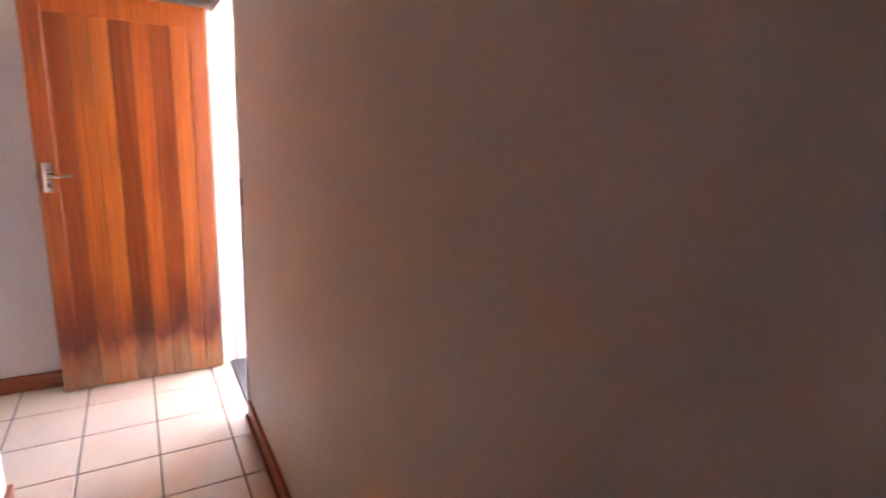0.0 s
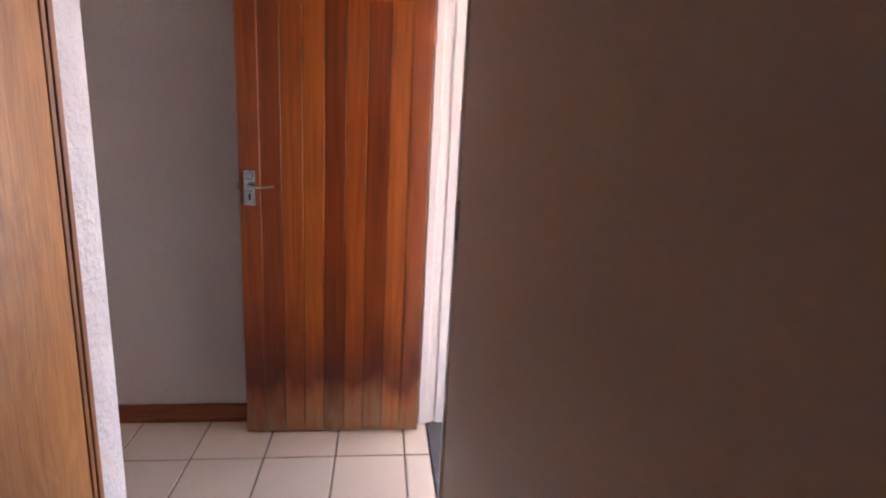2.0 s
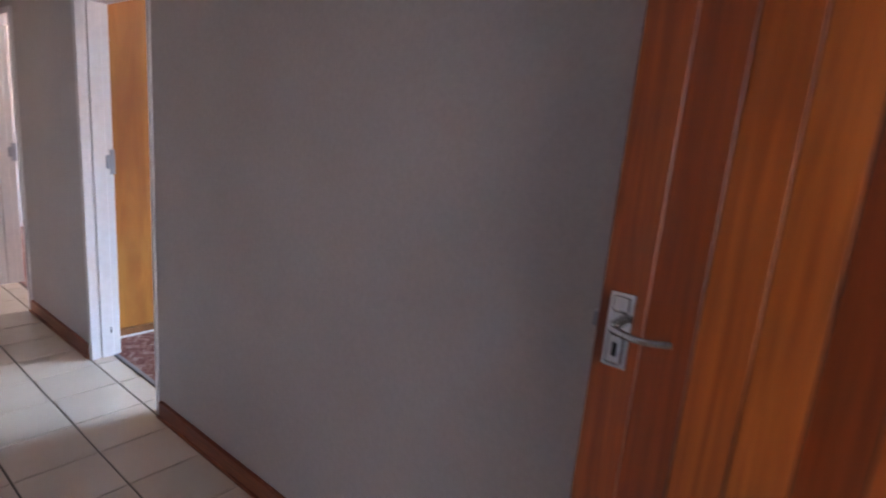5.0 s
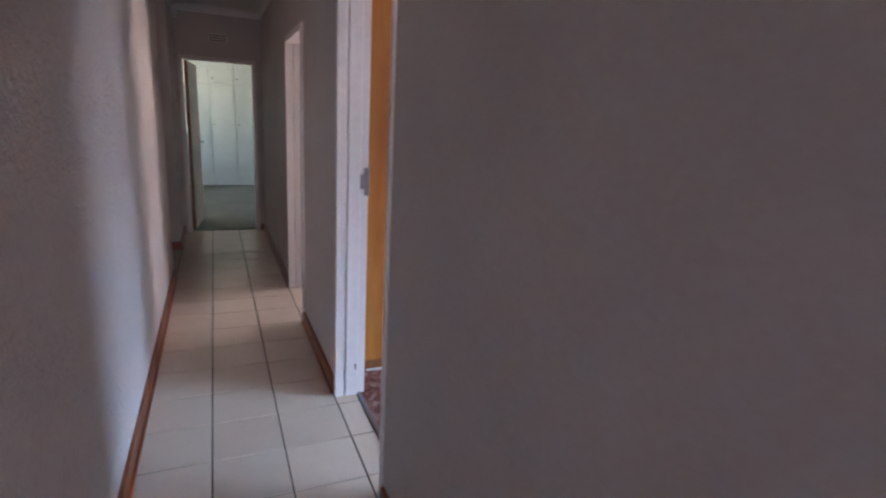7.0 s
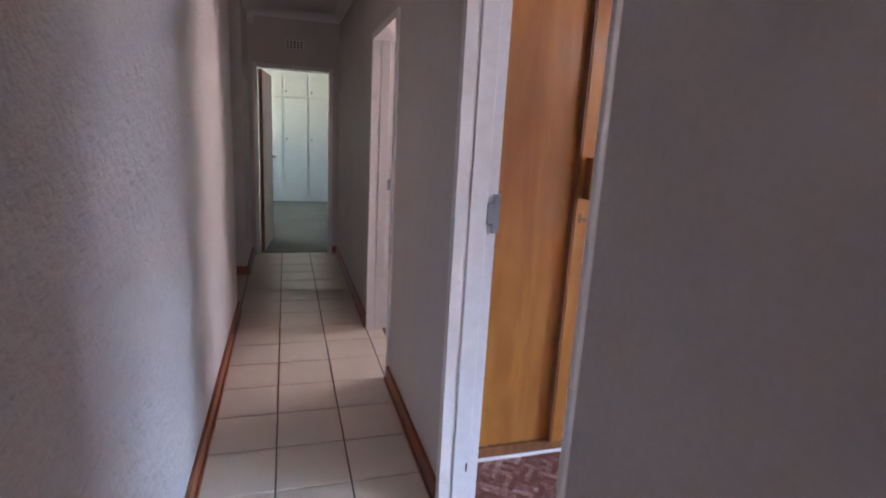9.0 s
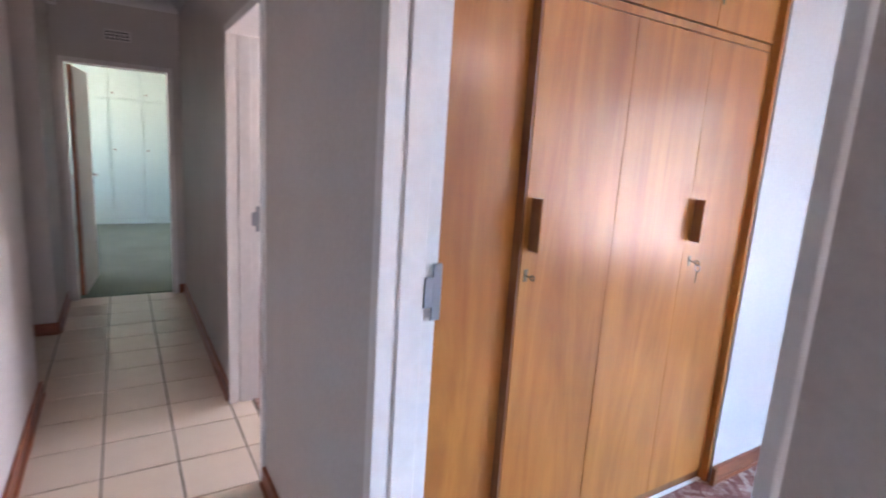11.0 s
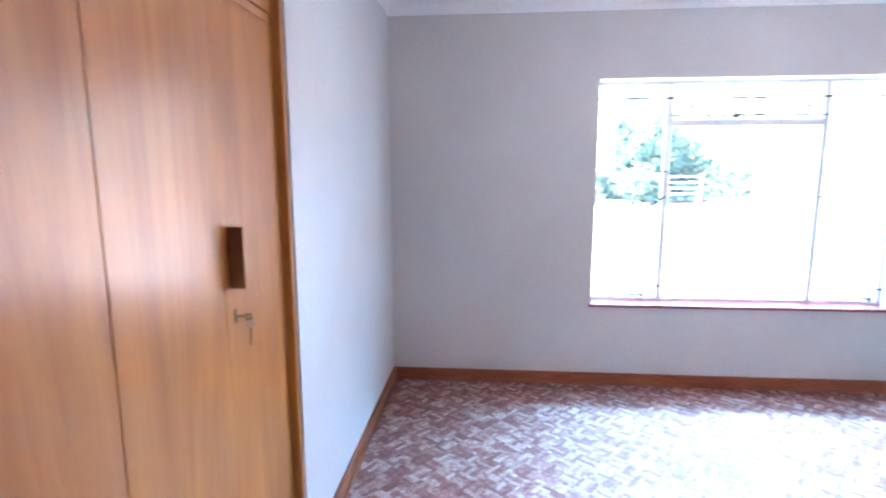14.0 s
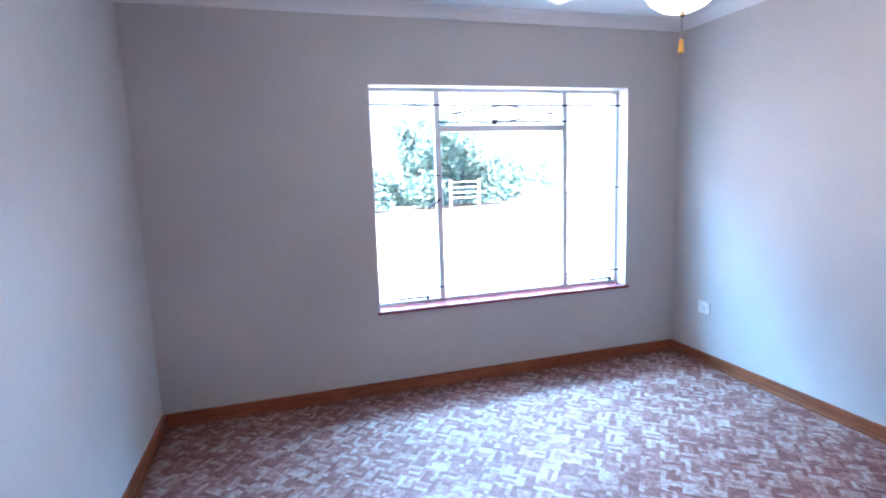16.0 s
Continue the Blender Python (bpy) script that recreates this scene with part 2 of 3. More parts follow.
def random_colour(name, stops, rough, scale=6.0, island=False):
    """Bricks, pavers and leaves: each piece a shade of its own, with a fine grain."""
    m, nt, b = nodes_of(name, rough)
    if island:
        src = nt.nodes.new("ShaderNodeNewGeometry").outputs["Random Per Island"]
    else:
        src = nt.nodes.new("ShaderNodeObjectInfo").outputs["Random"]
    col = ramp(nt, src, stops)
    f = noise_tex(nt, coords(nt), scale * 8, 4)
    col = mix(nt, col, ramp(nt, f, ((0.3, (0.75, 0.75, 0.75)), (0.7, (1.08, 1.08, 1.08)))), 1.0, "MULTIPLY")
    nt.links.new(col, b.inputs["Base Color"])
    bump(nt, b, f, 0.3, 0.003)
    return m


TILE, VINYL, GLASS = tile_material(), vinyl_material(), glass_material()
GLOBE = lamp_material("opal_globe", (1.0, 0.97, 0.93), 2.6)
AMBER = plain("amber_tassel", (0.75, 0.38, 0.06), 0.3)
BRICK = random_colour("face_brick", ((0, (0.31, 0.16, 0.11)), (0.5, (0.38, 0.21, 0.14)), (1, (0.44, 0.28, 0.20))), 0.85)
PALE_BRICK = random_colour("pale_brick", ((0, (0.60, 0.56, 0.52)), (1, (0.72, 0.68, 0.65))), 0.75)
PAVER = random_colour("paver", ((0, (0.36, 0.31, 0.29)), (1, (0.46, 0.41, 0.38))), 0.85)
MORTAR = painted("mortar", (0.42, 0.40, 0.37), 0.95, 120, 0.5, 0.003)
LEAF = random_colour("leaf", ((0, (0.05, 0.125, 0.12)), (0.5, (0.09, 0.20, 0.175)), (1, (0.13, 0.27, 0.22))), 0.5, 6, True)
BARK = painted("bark", (0.14, 0.13, 0.10), 0.9, 40, 0.9, 0.02, 0.3)
EARTH = painted("pale_earth", (0.70, 0.60, 0.48), 0.95, 8, 0.5, 0.02, 0.15)


# ---- building helpers ----
def boxes(*spans, bevel=0.0, seg=1):
    """One bmesh of boxes, each x0, x1, y0, y1, z0, z1."""
    bm = bmesh.new()
    for x0, x1, y0, y1, z0, z1 in spans:
        m = Matrix.Translation(((x0 + x1) / 2, (y0 + y1) / 2, (z0 + z1) / 2)) @ Matrix.Diagonal((x1 - x0, y1 - y0, z1 - z0, 1))
        r = bmesh.ops.create_cube(bm, size=1, matrix=m)
        if bevel:
            es = {e for v in r["verts"] for e in v.link_edges}
            bmesh.ops.bevel(bm, geom=list(es), offset=bevel, segments=seg, affect="EDGES", profile=0.5)
    return bm


def rod(bm, a, b, r, n=10, r2=None):
    a, b = Vector(a), Vector(b)
    d = b - a
    m = Matrix.Translation((a + b) / 2) @ d.to_track_quat("Z", "Y").to_matrix().to_4x4()
    bmesh.ops.create_cone(bm, cap_ends=True, segments=n, radius1=r, radius2=r if r2 is None else r2, depth=d.length, matrix=m)
    return bm


def rods(*ends, r=0.004, n=8):
    bm = bmesh.new()
    for a, b in ends:
        rod(bm, a, b, r, n)
    return bm


def lathe(profile, centre, n=28):
    """A solid of revolution about the upright through centre; profile of (radius, height)."""
    bm = bmesh.new()
    rings = []
    for r, z in profile:
        rings.append([bm.verts.new((centre[0] + r * math.cos(2 * math.pi * k / n), centre[1] + r * math.sin(2 * math.pi * k / n), centre[2] + z)) for k in range(n)])
    for a, b in zip(rings, rings[1:]):
        for k in range(n):
            bm.faces.new((a[k], a[(k + 1) % n], b[(k + 1) % n], b[k]))
    bm.faces.new(rings[0][::-1])
    bm.faces.new(rings[-1])
    return bm


def meshed(name, bm, material, smooth=False):
    bmesh.ops.recalc_face_normals(bm, faces=bm.faces)
    me = bpy.data.meshes.new(name)
    bm.to_mesh(me)
    bm.free()
    me.materials.append(material)
    if smooth:
        me.polygons.foreach_set("use_smooth", [True] * len(me.polygons))
        me.set_sharp_from_angle(angle=radians(35))
    return me


def part(name, bm, material, parent, label="", smooth=False):
    """One mesh under a thing or a part, built where it stands in the world."""
    ob = new(name, meshed(name, bm, material, smooth))
    ob.parent = parent
    if parent.parent is None:
        ob.matrix_parent_inverse = parent.matrix_basis.inverted()
    return tagged(ob, label)


def thing(name, at, label, category, group="", kind=""):
    ob = new(name)
    ob.empty_display_size = 0.1
    ob.matrix_basis = Matrix.Translation(at)
    return tagged(ob, label, category, group, kind)


def solid(name, bm, material, label, category, kind="structure", smooth=False):
    return tagged(new(name, meshed(name, bm, material, smooth)), label, category, "", kind)


def holed(x0, x1, y0, y1, z0, z1, hy0, hy1, hz0, hz1):
    """A wall slab facing x, with one window opening through it."""
    bm = bmesh.new()
    ring = [[[bm.verts.new((x, *p)) for p in ((a, c), (b, c), (b, d), (a, d))] for a, b, c, d in ((y0, y1, z0, z1), (hy0, hy1, hz0, hz1))] for x in (x0, x1)]
    for k in range(4):
        j = (k + 1) % 4
        for side in ring:
            bm.faces.new((side[0][k], side[0][j], side[1][j], side[1][k]))
        for o in (0, 1):
            bm.faces.new((ring[0][o][k], ring[0][o][j], ring[1][o][j], ring[1][o][k]))
    return bm


# ---- plan ----
XR = 0.722            # corridor, east wall
XRI = 0.865           # its bedroom face
XL = -0.220           # corridor, west wall
XC, YN = -0.332, -0.130  # hall corner at the corridor's mouth
YS, YSO = -1.0605, -1.2505  # hall, south wall with the front door
YJ = 0.75             # where the corridor narrows
YE = 7.2              # corridor, end wall
BX, BN, BS = 4.49, 3.002, -0.83  # bedroom: east, north and south walls
CUP = 3.040           # cupboard doors
H = 2.6               # ceilings
P, TX, TY = 0.3055, 0.097, 2.721  # floor tiles
DOOR1 = (1.92, 2.832)
DOOR2 = (3.915, 4.765)
FD = (-0.025, 0.695)   # front door opening

# ---- walls ----
wall_l = "smooth beige-grey painted plaster wall"
solid("wall_east", boxes(
    (XR, XRI, -1.198, DOOR1[0] + 0.024, 0, H), (XR, XRI, DOOR1[1], DOOR2[0], 0, H), (XR, XRI, DOOR2[1], YE, 0, H),
    (XR, XRI, DOOR1[0] + 0.024, DOOR1[1], 2.055, H), (XR, XRI, *DOOR2, 2.055, H)), PAINT, wall_l, "wall")
solid("wall_west", boxes((XL - 0.12, XL, YJ, 5.25, 0, H), (XC - 0.11, XC, YN + 0.12, YJ, 0, H)), PAINT_COARSE, wall_l, "wall")
solid("wall_west_far", boxes((XL - 1.5, XL, 6.33, YE, 0, H)), PAINT, wall_l, "wall")
solid("wall_side_passage", boxes((-1.75, XL - 0.12, 5.13, 5.25, 0, H), (-1.87, -1.75, 5.13, 6.33, 0, H)), PAINT, wall_l, "wall")
solid("wall_end", boxes((XL - 1.5, -0.175, YE, YE + 0.12, 0, H), (0.655, 4.6, YE, YE + 0.12, 0, H), (-0.175, 0.655, YE, YE + 0.12, 2.06, H)), PAINT, wall_l, "wall")
solid("wall_south", boxes((-3.6, FD[0] + 0.006, YSO, YS, 0, H), (FD[1], XR, -1.198, YS, 0, H), (FD[0] + 0.006, FD[1], YSO, YS, 2.05, H)), PAINT, wall_l, "wall")
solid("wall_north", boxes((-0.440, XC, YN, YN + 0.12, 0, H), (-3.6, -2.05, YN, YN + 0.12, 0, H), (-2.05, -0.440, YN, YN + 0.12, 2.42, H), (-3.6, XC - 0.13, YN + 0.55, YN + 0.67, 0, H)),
      ROUGH_LIT, "coarse-textured plaster wall beside the hall cupboard, coloured paler for door light", "wall")
# Unseen back wall; its small hole is added to let light into the hall.
solid("wall_hall_back_light_hole", holed(-3.72, -3.6, YSO, YN + 0.12, 0, H, -0.85, -0.66, 2.10, 2.24), PAINT, wall_l, "wall")
# Added and unseen: keeps the western sky's light off the door jamb.
solid("wall_sky_block", boxes((-0.72, -0.6, -3.6, YSO - 0.056, -0.14, H)), MORTAR, "added plain mortar-grey wall outside the front door, blocks sky light", "wall")
solid("wall_bedroom_north", boxes((2.625, BX, BN, BN + 0.7, 0, H), (XRI, 2.625, CUP + 0.62, CUP + 0.72, 0, H)), PAINT, wall_l, "wall")
solid("wall_bedroom_south", boxes((XRI, BX, BS - 0.115, BS, 0, H)), PAINT, wall_l, "wall")
WY0, WY1, WZ0, WZ1 = -0.373, 1.605, 0.585, 2.105
solid("wall_bedroom_east", holed(BX, BX + 0.11, BS - 0.115, 3.7, 0, H, WY0, WY1, WZ0, WZ1),
      PAINT, "smooth beige-grey painted wall round the bedroom window", "wall")
solid("wall_bedroom_outer", holed(BX + 0.112, BX + 0.23, BS - 0.115, 3.7, 0, H, WY0 - 0.012, WY1, WZ0 - 0.03, WZ1),
      MORTAR, "outer brickwork leaf of the bedroom wall", "wall")
solid("wall_room_two", holed(4.49, 4.6, 3.702, YE, 0, H, 4.3, 6.1, 0.7, 2.1), PAINT, wall_l, "wall")
solid("wall_end_room", boxes((-1.9, -1.78, YE, 8.9, 0, H), (-1.9, -1.78, 11.1, 12.32, 0, H), (-1.9, -1.78, 8.9, 11.1, 0, 0.8), (-1.9, -1.78, 8.9, 11.1, 2.1, H),
                             (2.6, 2.72, YE + 0.12, 12.2, 0, H), (-1.78, 2.72, 12.2, 12.32, 0, H)), PAINT, wall_l, "wall")

# ---- floors, ceilings, ground ----
floor = solid("floor", boxes((-3.6, XRI - 0.02, YS, YE + 0.06, -0.1, -0.006), (-1.75, XL, 5.25, 6.33, -0.1, -0.006)), GROUT, "cream ceramic floor tiles with dark brown grout", "floor")
solid("floor_bedroom", boxes((XRI - 0.02, BX, BS, CUP + 0.6, -0.1, 0.0)), VINYL, "red-brown printed vinyl floor with pale parquet dashes", "floor")
solid("floor_end_room", boxes((-1.78, 2.6, YE + 0.06, 12.2, -0.1, 0.004)), CARPET, "dull green fitted carpet", "floor")
solid("floor_room_two", boxes((XRI - 0.02, 4.49, 3.77, YE, -0.1, 0.0)), VINYL, "red-brown printed vinyl floor", "floor")
solid("threshold_1", boxes((FD[0], FD[1], YSO - 0.16, YS - 0.002, -0.1, 0.004), bevel=0.004), SLATE, "dark slate threshold of the front door", "threshold")
solid("threshold_2", boxes((XRI - 0.035, XRI - 0.012, DOOR1[0] + 0.03, DOOR1[1] - 0.03, -0.004, 0.006), bevel=0.002), STEEL, "thin metal strip between tiles and vinyl", "threshold")
solid("ceiling", boxes((-3.72, XRI, YSO, YE + 0.12, H, H + 0.08), (-1.87, -0.2, 5.1, 6.4, H, H + 0.08)), CEILING, "white painted ceiling", "ceiling")
solid("ceiling_bedroom", boxes((XRI, BX + 0.11, BS - 0.115, 3.77, H, H + 0.08)), CEILING, "white painted ceiling", "ceiling")
solid("ceiling_room_two", boxes((XRI, 4.6, 3.77, YE + 0.12, H, H + 0.08)), CEILING, "white painted ceiling", "ceiling")
solid("ceiling_end_room", boxes((-1.9, 2.72, YE + 0.12, 12.32, H, H + 0.08)), CEILING, "white painted ceiling", "ceiling")
# Unseen; the long south overhang is added to dim the front door.
solid("roof", boxes((-4.1, 4.9, -5.3, 14.0, H + 0.1, H + 0.2)), ROOF, "grey sheet roof, its added overhang cutting light at the front door", "roof")
solid("ground", boxes((-900, 900, -900, 900, -0.3, -0.14)), EARTH, "pale dry sunlit yard", "ground")


def cornice(name, x0, x1, y0, y1, size=0.075):
    """A plaster cove round a rectangular room, mitred at the corners."""
    bm = bmesh.new()
    prof = [(0.0, -size), (0.006, -size)] + [(size * (1 - math.cos(a)) + 0.004, -size * (1 - math.sin(a)) - 0.004) for a in [radians(9 * k) for k in range(1, 10)]] + [(size, -0.004), (size, 0.0)]
    rings = []
    for d, z in prof:
        rings.append([bm.verts.new(c) for c in ((x0 + d, y0 + d, H + z), (x1 - d, y0 + d, H + z), (x1 - d, y1 - d, H + z), (x0 + d, y1 - d, H + z))])
    for a, b in zip(rings, rings[1:]):
        for k in range(4):
            bm.faces.new((a[k], a[(k + 1) % 4], b[(k + 1) % 4], b[k]))
    return solid(name, bm, CEILING, "white coved plaster cornice", "cornice")


cornice("trim_cornice_bedroom", XRI, BX, BS, BN)
cornice("trim_cornice_corridor", XL, XR, 1.0, YE)


def skirting(name, x0, x1, y0, y1, face):
    """A run of skirting on a wall; face: the side that looks into the room."""
    t = 0.018
    span = {"-x": (x0 - t, x0, y0, y1), "+x": (x0, x0 + t, y0, y1), "-y": (x0, x1, y0 - t, y0), "+y": (x0, x1, y0, y0 + t)}[face]
    quad = {"-x": (x0 - t - 0.012, x0 - t, y0, y1), "+x": (x0 + t, x0 + t + 0.012, y0, y1), "-y": (x0, x1, y0 - t - 0.012, y0 - t), "+y": (x0, x1, y0 + t, y0 + t + 0.012)}[face]
    return solid(name, boxes((*span, 0.0, 0.085), (*quad, 0.0, 0.016), bevel=0.004, seg=2), SKIRT, "varnished brown wooden skirting board", "skirting")


skirting("baseboard_1", XR, XR, YS + 0.012, DOOR1[0], "-x")
skirting("baseboard_2", XR, XR, DOOR1[1], DOOR2[0], "-x")
skirting("baseboard_3", XR, XR, DOOR2[1], YE - 0.001, "-x")
skirting("baseboard_4", XL, XL, YJ, 5.25, "+x")
skirting("baseboard_5", XL, XL, 6.33, YE - 0.001, "+x")
skirting("baseboard_6", XL - 1.4, XL + 0.016, 6.33, 6.33, "-y")
skirting("baseboard_7", XC, XC, YN, YJ, "+x")
skirting("baseboard_14", -0.436, XC + 0.030, YN, YN, "-y")
skirting("baseboard_8", -3.6, FD[0] - 0.005, YS, YS, "+y")
skirting("baseboard_9", 0.66, XR - 0.018, YE, YE, "-y")
skirting("baseboard_10", 2.625, BX, BN, BN, "-y")
skirting("baseboard_11", BX, BX, BS + 0.018, BN - 0.018, "-x")
skirting("baseboard_12", XRI, BX, BS, BS, "+y")
skirting("baseboard_13", XRI, XRI, BS + 0.018, DOOR1[0], "+x")


# ---- door frames and doors ----
def door_frame(name, axis, a, b, near, far, top, label, proud=0.016, bare=0.0):
    """A pressed-steel frame lining an opening from a to b, in a wall from near to far; axis of the opening: 'x' or 'y'."""
    th = thing(name, ((near + far) / 2, (a + b) / 2, 0) if axis == "y" else ((a + b) / 2, (near + far) / 2, 0), label, "door frame", "", "structure")

    def put(pname, spans):
        out = [(n0, n1, s0, s1, z0, z1) if axis == "y" else (s0, s1, n0, n1, z0, z1) for s0, s1, n0, n1, z0, z1 in spans]
        return part(pname, boxes(*out, bevel=0.003, seg=2), GLOSS_WHITE, th)
    e = proud
    mid = near + (far - near) * 0.30
    lo, hi = min(near, far), max(near, far)
    s = 1 if far > near else -1
    for pname, w0, w1, inner in (("jamb_near", a, a + 0.042, 1), ("jamb_far", b - 0.042, b, -1)):
        lip0, lip1 = sorted((near - s * e, near + s * 0.030))
        back0, back1 = sorted((near + s * 0.044, far + s * 0.008))
        stop0, stop1 = sorted((near + s * 0.030, near + s * 0.044))
        door0, door1 = sorted((far - s * 0.034, far + s * 0.008))
        inset = 0.012
        spans = [(w0 + (bare if inner > 0 else 0), w1, lip0, lip1, 0, top), (w0 + (0 if inner > 0 else inset), w1 - (inset if inner > 0 else 0), stop0, stop1, 0, top),
                 (w0, w1, back0, min(back1, door0) if s > 0 else back1, 0, top) if s > 0 else (w0, w1, max(back0, door1), back1, 0, top),
                 (w0 + (0 if inner > 0 else 0.014), w1 - (0.014 if inner > 0 else 0), door0, door1, 0, top)]
        put(pname, spans)
    l0, l1 = sorted((near - s * e, far + s * 0.008))
    put("head", [(a + 0.042, b - 0.042, l0, l1, top - 0.042, top)])
    return th


def strike_plate(parent, x0, x1, y0, y1, z0, z1):
    p = part("strike_plate", boxes((x0, x1, y0, y1, z0, z1), bevel=0.0015), STEEL, parent, "grey steel strike plate")
    yc, zc = (y0 + y1) / 2, (z0 + z1) / 2
    part("latch_box", boxes((x0 - 0.022, x0 + 0.002, yc - 0.004, yc + 0.004, zc - 0.038, zc + 0.038), bevel=0.0015), STEEL, p)


f1 = door_frame("door_frame_1", "y", *DOOR1, XR, XRI, 2.06, "white gloss pressed-steel bedroom door frame", 0.012, 0.024)
strike_plate(f1, XRI - 0.014, XRI + 0.010, DOOR1[1] - 0.046, DOOR1[1] - 0.038, 1.105, 1.245)
part("keep_slot", boxes((XRI - 0.05, XRI - 0.044, DOOR1[1] - 0.0445, DOOR1[1] - 0.040, 0.15, 0.185)), BLACK, f1)
f2 = door_frame("door_frame_2", "y", *DOOR2, XR, XRI, 2.06, "white gloss pressed-steel door frame")
strike_plate(f2, XRI - 0.012, XRI + 0.02, DOOR2[1] - 0.046, DOOR2[1] - 0.038, 1.0, 1.14)
f3 = door_frame("door_frame_3", "x", -0.175, 0.655, YE, YE + 0.12, 2.06, "cream painted frame of the end bedroom door")
f4 = door_frame("door_frame_4", "x", FD[0] - 0.03, FD[1] + 0.005, YS, -1.195, 2.06, "white gloss steel frame of the front door", 0.012, 0.036)
part("hinge_lip", boxes((0.648, FD[1] + 0.005, YS, -1.022, 0.0, 2.06), bevel=0.003, seg=2), GLOSS_WHITE, f4)
part("strike_plate", boxes((FD[0] - 0.004, FD[0] + 0.018, YS - 0.01, YS + 0.008, 1.08, 1.21), bevel=0.002), STEEL, f4, "grey steel strike plate")


def lever(parent, x, y, z, out, along):
    """Lever handle on a long plate; out: unit step off the door along x; along: step along y towards which the lever points."""
    pl = part("handle_plate", boxes((min(x, x + out * 0.009), max(x, x + out * 0.009), y - 0.024, y + 0.024, z - 0.088, z + 0.058), bevel=0.003, seg=2), CHROME, parent, "polished chrome handle plate")
    bm = bmesh.new()
    rod(bm, (x + out * 0.009, y, z), (x + out * 0.05, y, z), 0.009, 14)
    pts = [(x + out * (0.05 + 0.008 * math.sin(k / 8 * math.pi)), y + along * 0.105 * k / 8, z - 0.006 * math.sin(k / 8 * math.pi)) for k in range(9)]
    for p, q in zip(pts, pts[1:]):
        rod(bm, p, q, 0.007, 12)
    part("lever", bm, CHROME, pl, "chrome lever", True)
    for z0, z1 in ((z - 0.080, z - 0.024), (z + 0.020, z + 0.050)):
        part("raised_panel", boxes((min(x + out * 0.0085, x + out * 0.013), max(x + out * 0.0085, x + out * 0.013), y - 0.015, y + 0.015, z0, z1), bevel=0.004, seg=2), CHROME, pl)
    part("keyhole", boxes((x + out * 0.0125, x + out * 0.0138, y - 0.004, y + 0.004, z - 0.064, z - 0.038)), BLACK, pl)


# front door, standing open against the corridor wall
LX0, LX1, LY0, LY1, LZ1 = 0.583, 0.625, -1.0105, -0.2235, 2.025
fd = thing("front_door", (0.604, YS, 0), "open varnished front door of vertical red-brown boards, bleached at its foot", "door")
shades = [(0.92, 0.80, 0.74), (0.70, 0.56, 0.54), (1.10, 1.08, 1.0), (1.22, 1.28, 1.22), (0.60, 0.48, 0.50), (1.06, 0.98, 0.92), (0.74, 0.58, 0.58), (1.24, 1.22, 1.12), (1.02, 0.90, 0.82)]


def board(name, y0, y1, z0, z1, proud, shade):
    ob = part(name, boxes((LX0 + 0.006 - proud, LX1 - 0.006 + proud, y0, y1, z0, z1), bevel=0.001), BOARD, fd)
    ob.color = (*shade, 1)
    return ob


ST = 0.085
board("stile", LY1 - ST, LY1, 0.012, LZ1, 0.003, shades[0])
board("stile", LY0, LY0 + ST, 0.012, LZ1, 0.003, shades[8])
board("top_rail", LY0 + ST, LY1 - ST, LZ1 - 0.11, LZ1, 0.003, (1.15, 1.1, 1.0))
bw = (LY1 - LY0 - 2 * ST) / 7
for k in range(7):
    y1 = LY1 - ST - k * bw
    board("board", y1 - bw + 0.0018, y1 - 0.0018, 0.012, LZ1 - 0.11, 0.0, shades[k + 1])
# Closes the gaps; its near-black colour puts shade into the board grooves.
part("groove_shade_core", boxes((LX0 + 0.011, LX1 - 0.011, LY0 + 0.01, LY1 - 0.01, 0.016, LZ1 - 0.01)), DARK_METAL, fd)
lever(fd, LX0, LY1 - 0.045, 1.165, -1, -1)
part("latch", boxes((LX0 + 0.008, LX1 - 0.008, LY1, LY1 + 0.012, 1.14, 1.17), bevel=0.002), STEEL, fd)
for z in (0.25, 1.75):
    part("hinge", rods(((LX1 + 0.016, LY0 - 0.006, z), (LX1 + 0.016, LY0 - 0.006, z + 0.1)), r=0.006), SKIRT, fd)

# end bedroom door, open into the room
ed = thing("bedroom_door", (-0.12, YE + 0.1, 0), "open flush cream painted door with brown edge", "door")
turn = Matrix.Translation((-0.125, YE + 0.11, 0)) @ pose(0, 0, 0, 0, 0, -6)
for nm, bm, mt in (("leaf", boxes((0, 0.038, 0.004, 0.755, 0.012, 2.01), bevel=0.002), CREAM_DOOR), ("edge_strip", boxes((0.001, 0.037, -0.002, 0.0035, 0.012, 2.01)), SKIRT),
                   ("handle", rods(((0.038, 0.70, 1.05), (0.085, 0.70, 1.05)), ((0.085, 0.70, 1.05), (0.085, 0.58, 1.045)), r=0.009), CHROME),
                   ("plate", boxes((0.038, 0.044, 0.68, 0.72, 0.96, 1.11), bevel=0.002), CHROME)):
    bmesh.ops.transform(bm, matrix=turn, verts=bm.verts)
    part(nm, bm, mt, ed)

# ---- corridor fittings ----
vent = thing("air_brick", (0.255, YE, 2.243), "square-holed white air brick above the end door", "air vent")
part("plate", boxes((0.161, 0.350, YE - 0.006, YE, 2.232, 2.318), bevel=0.001), GLOSS_WHITE, vent)
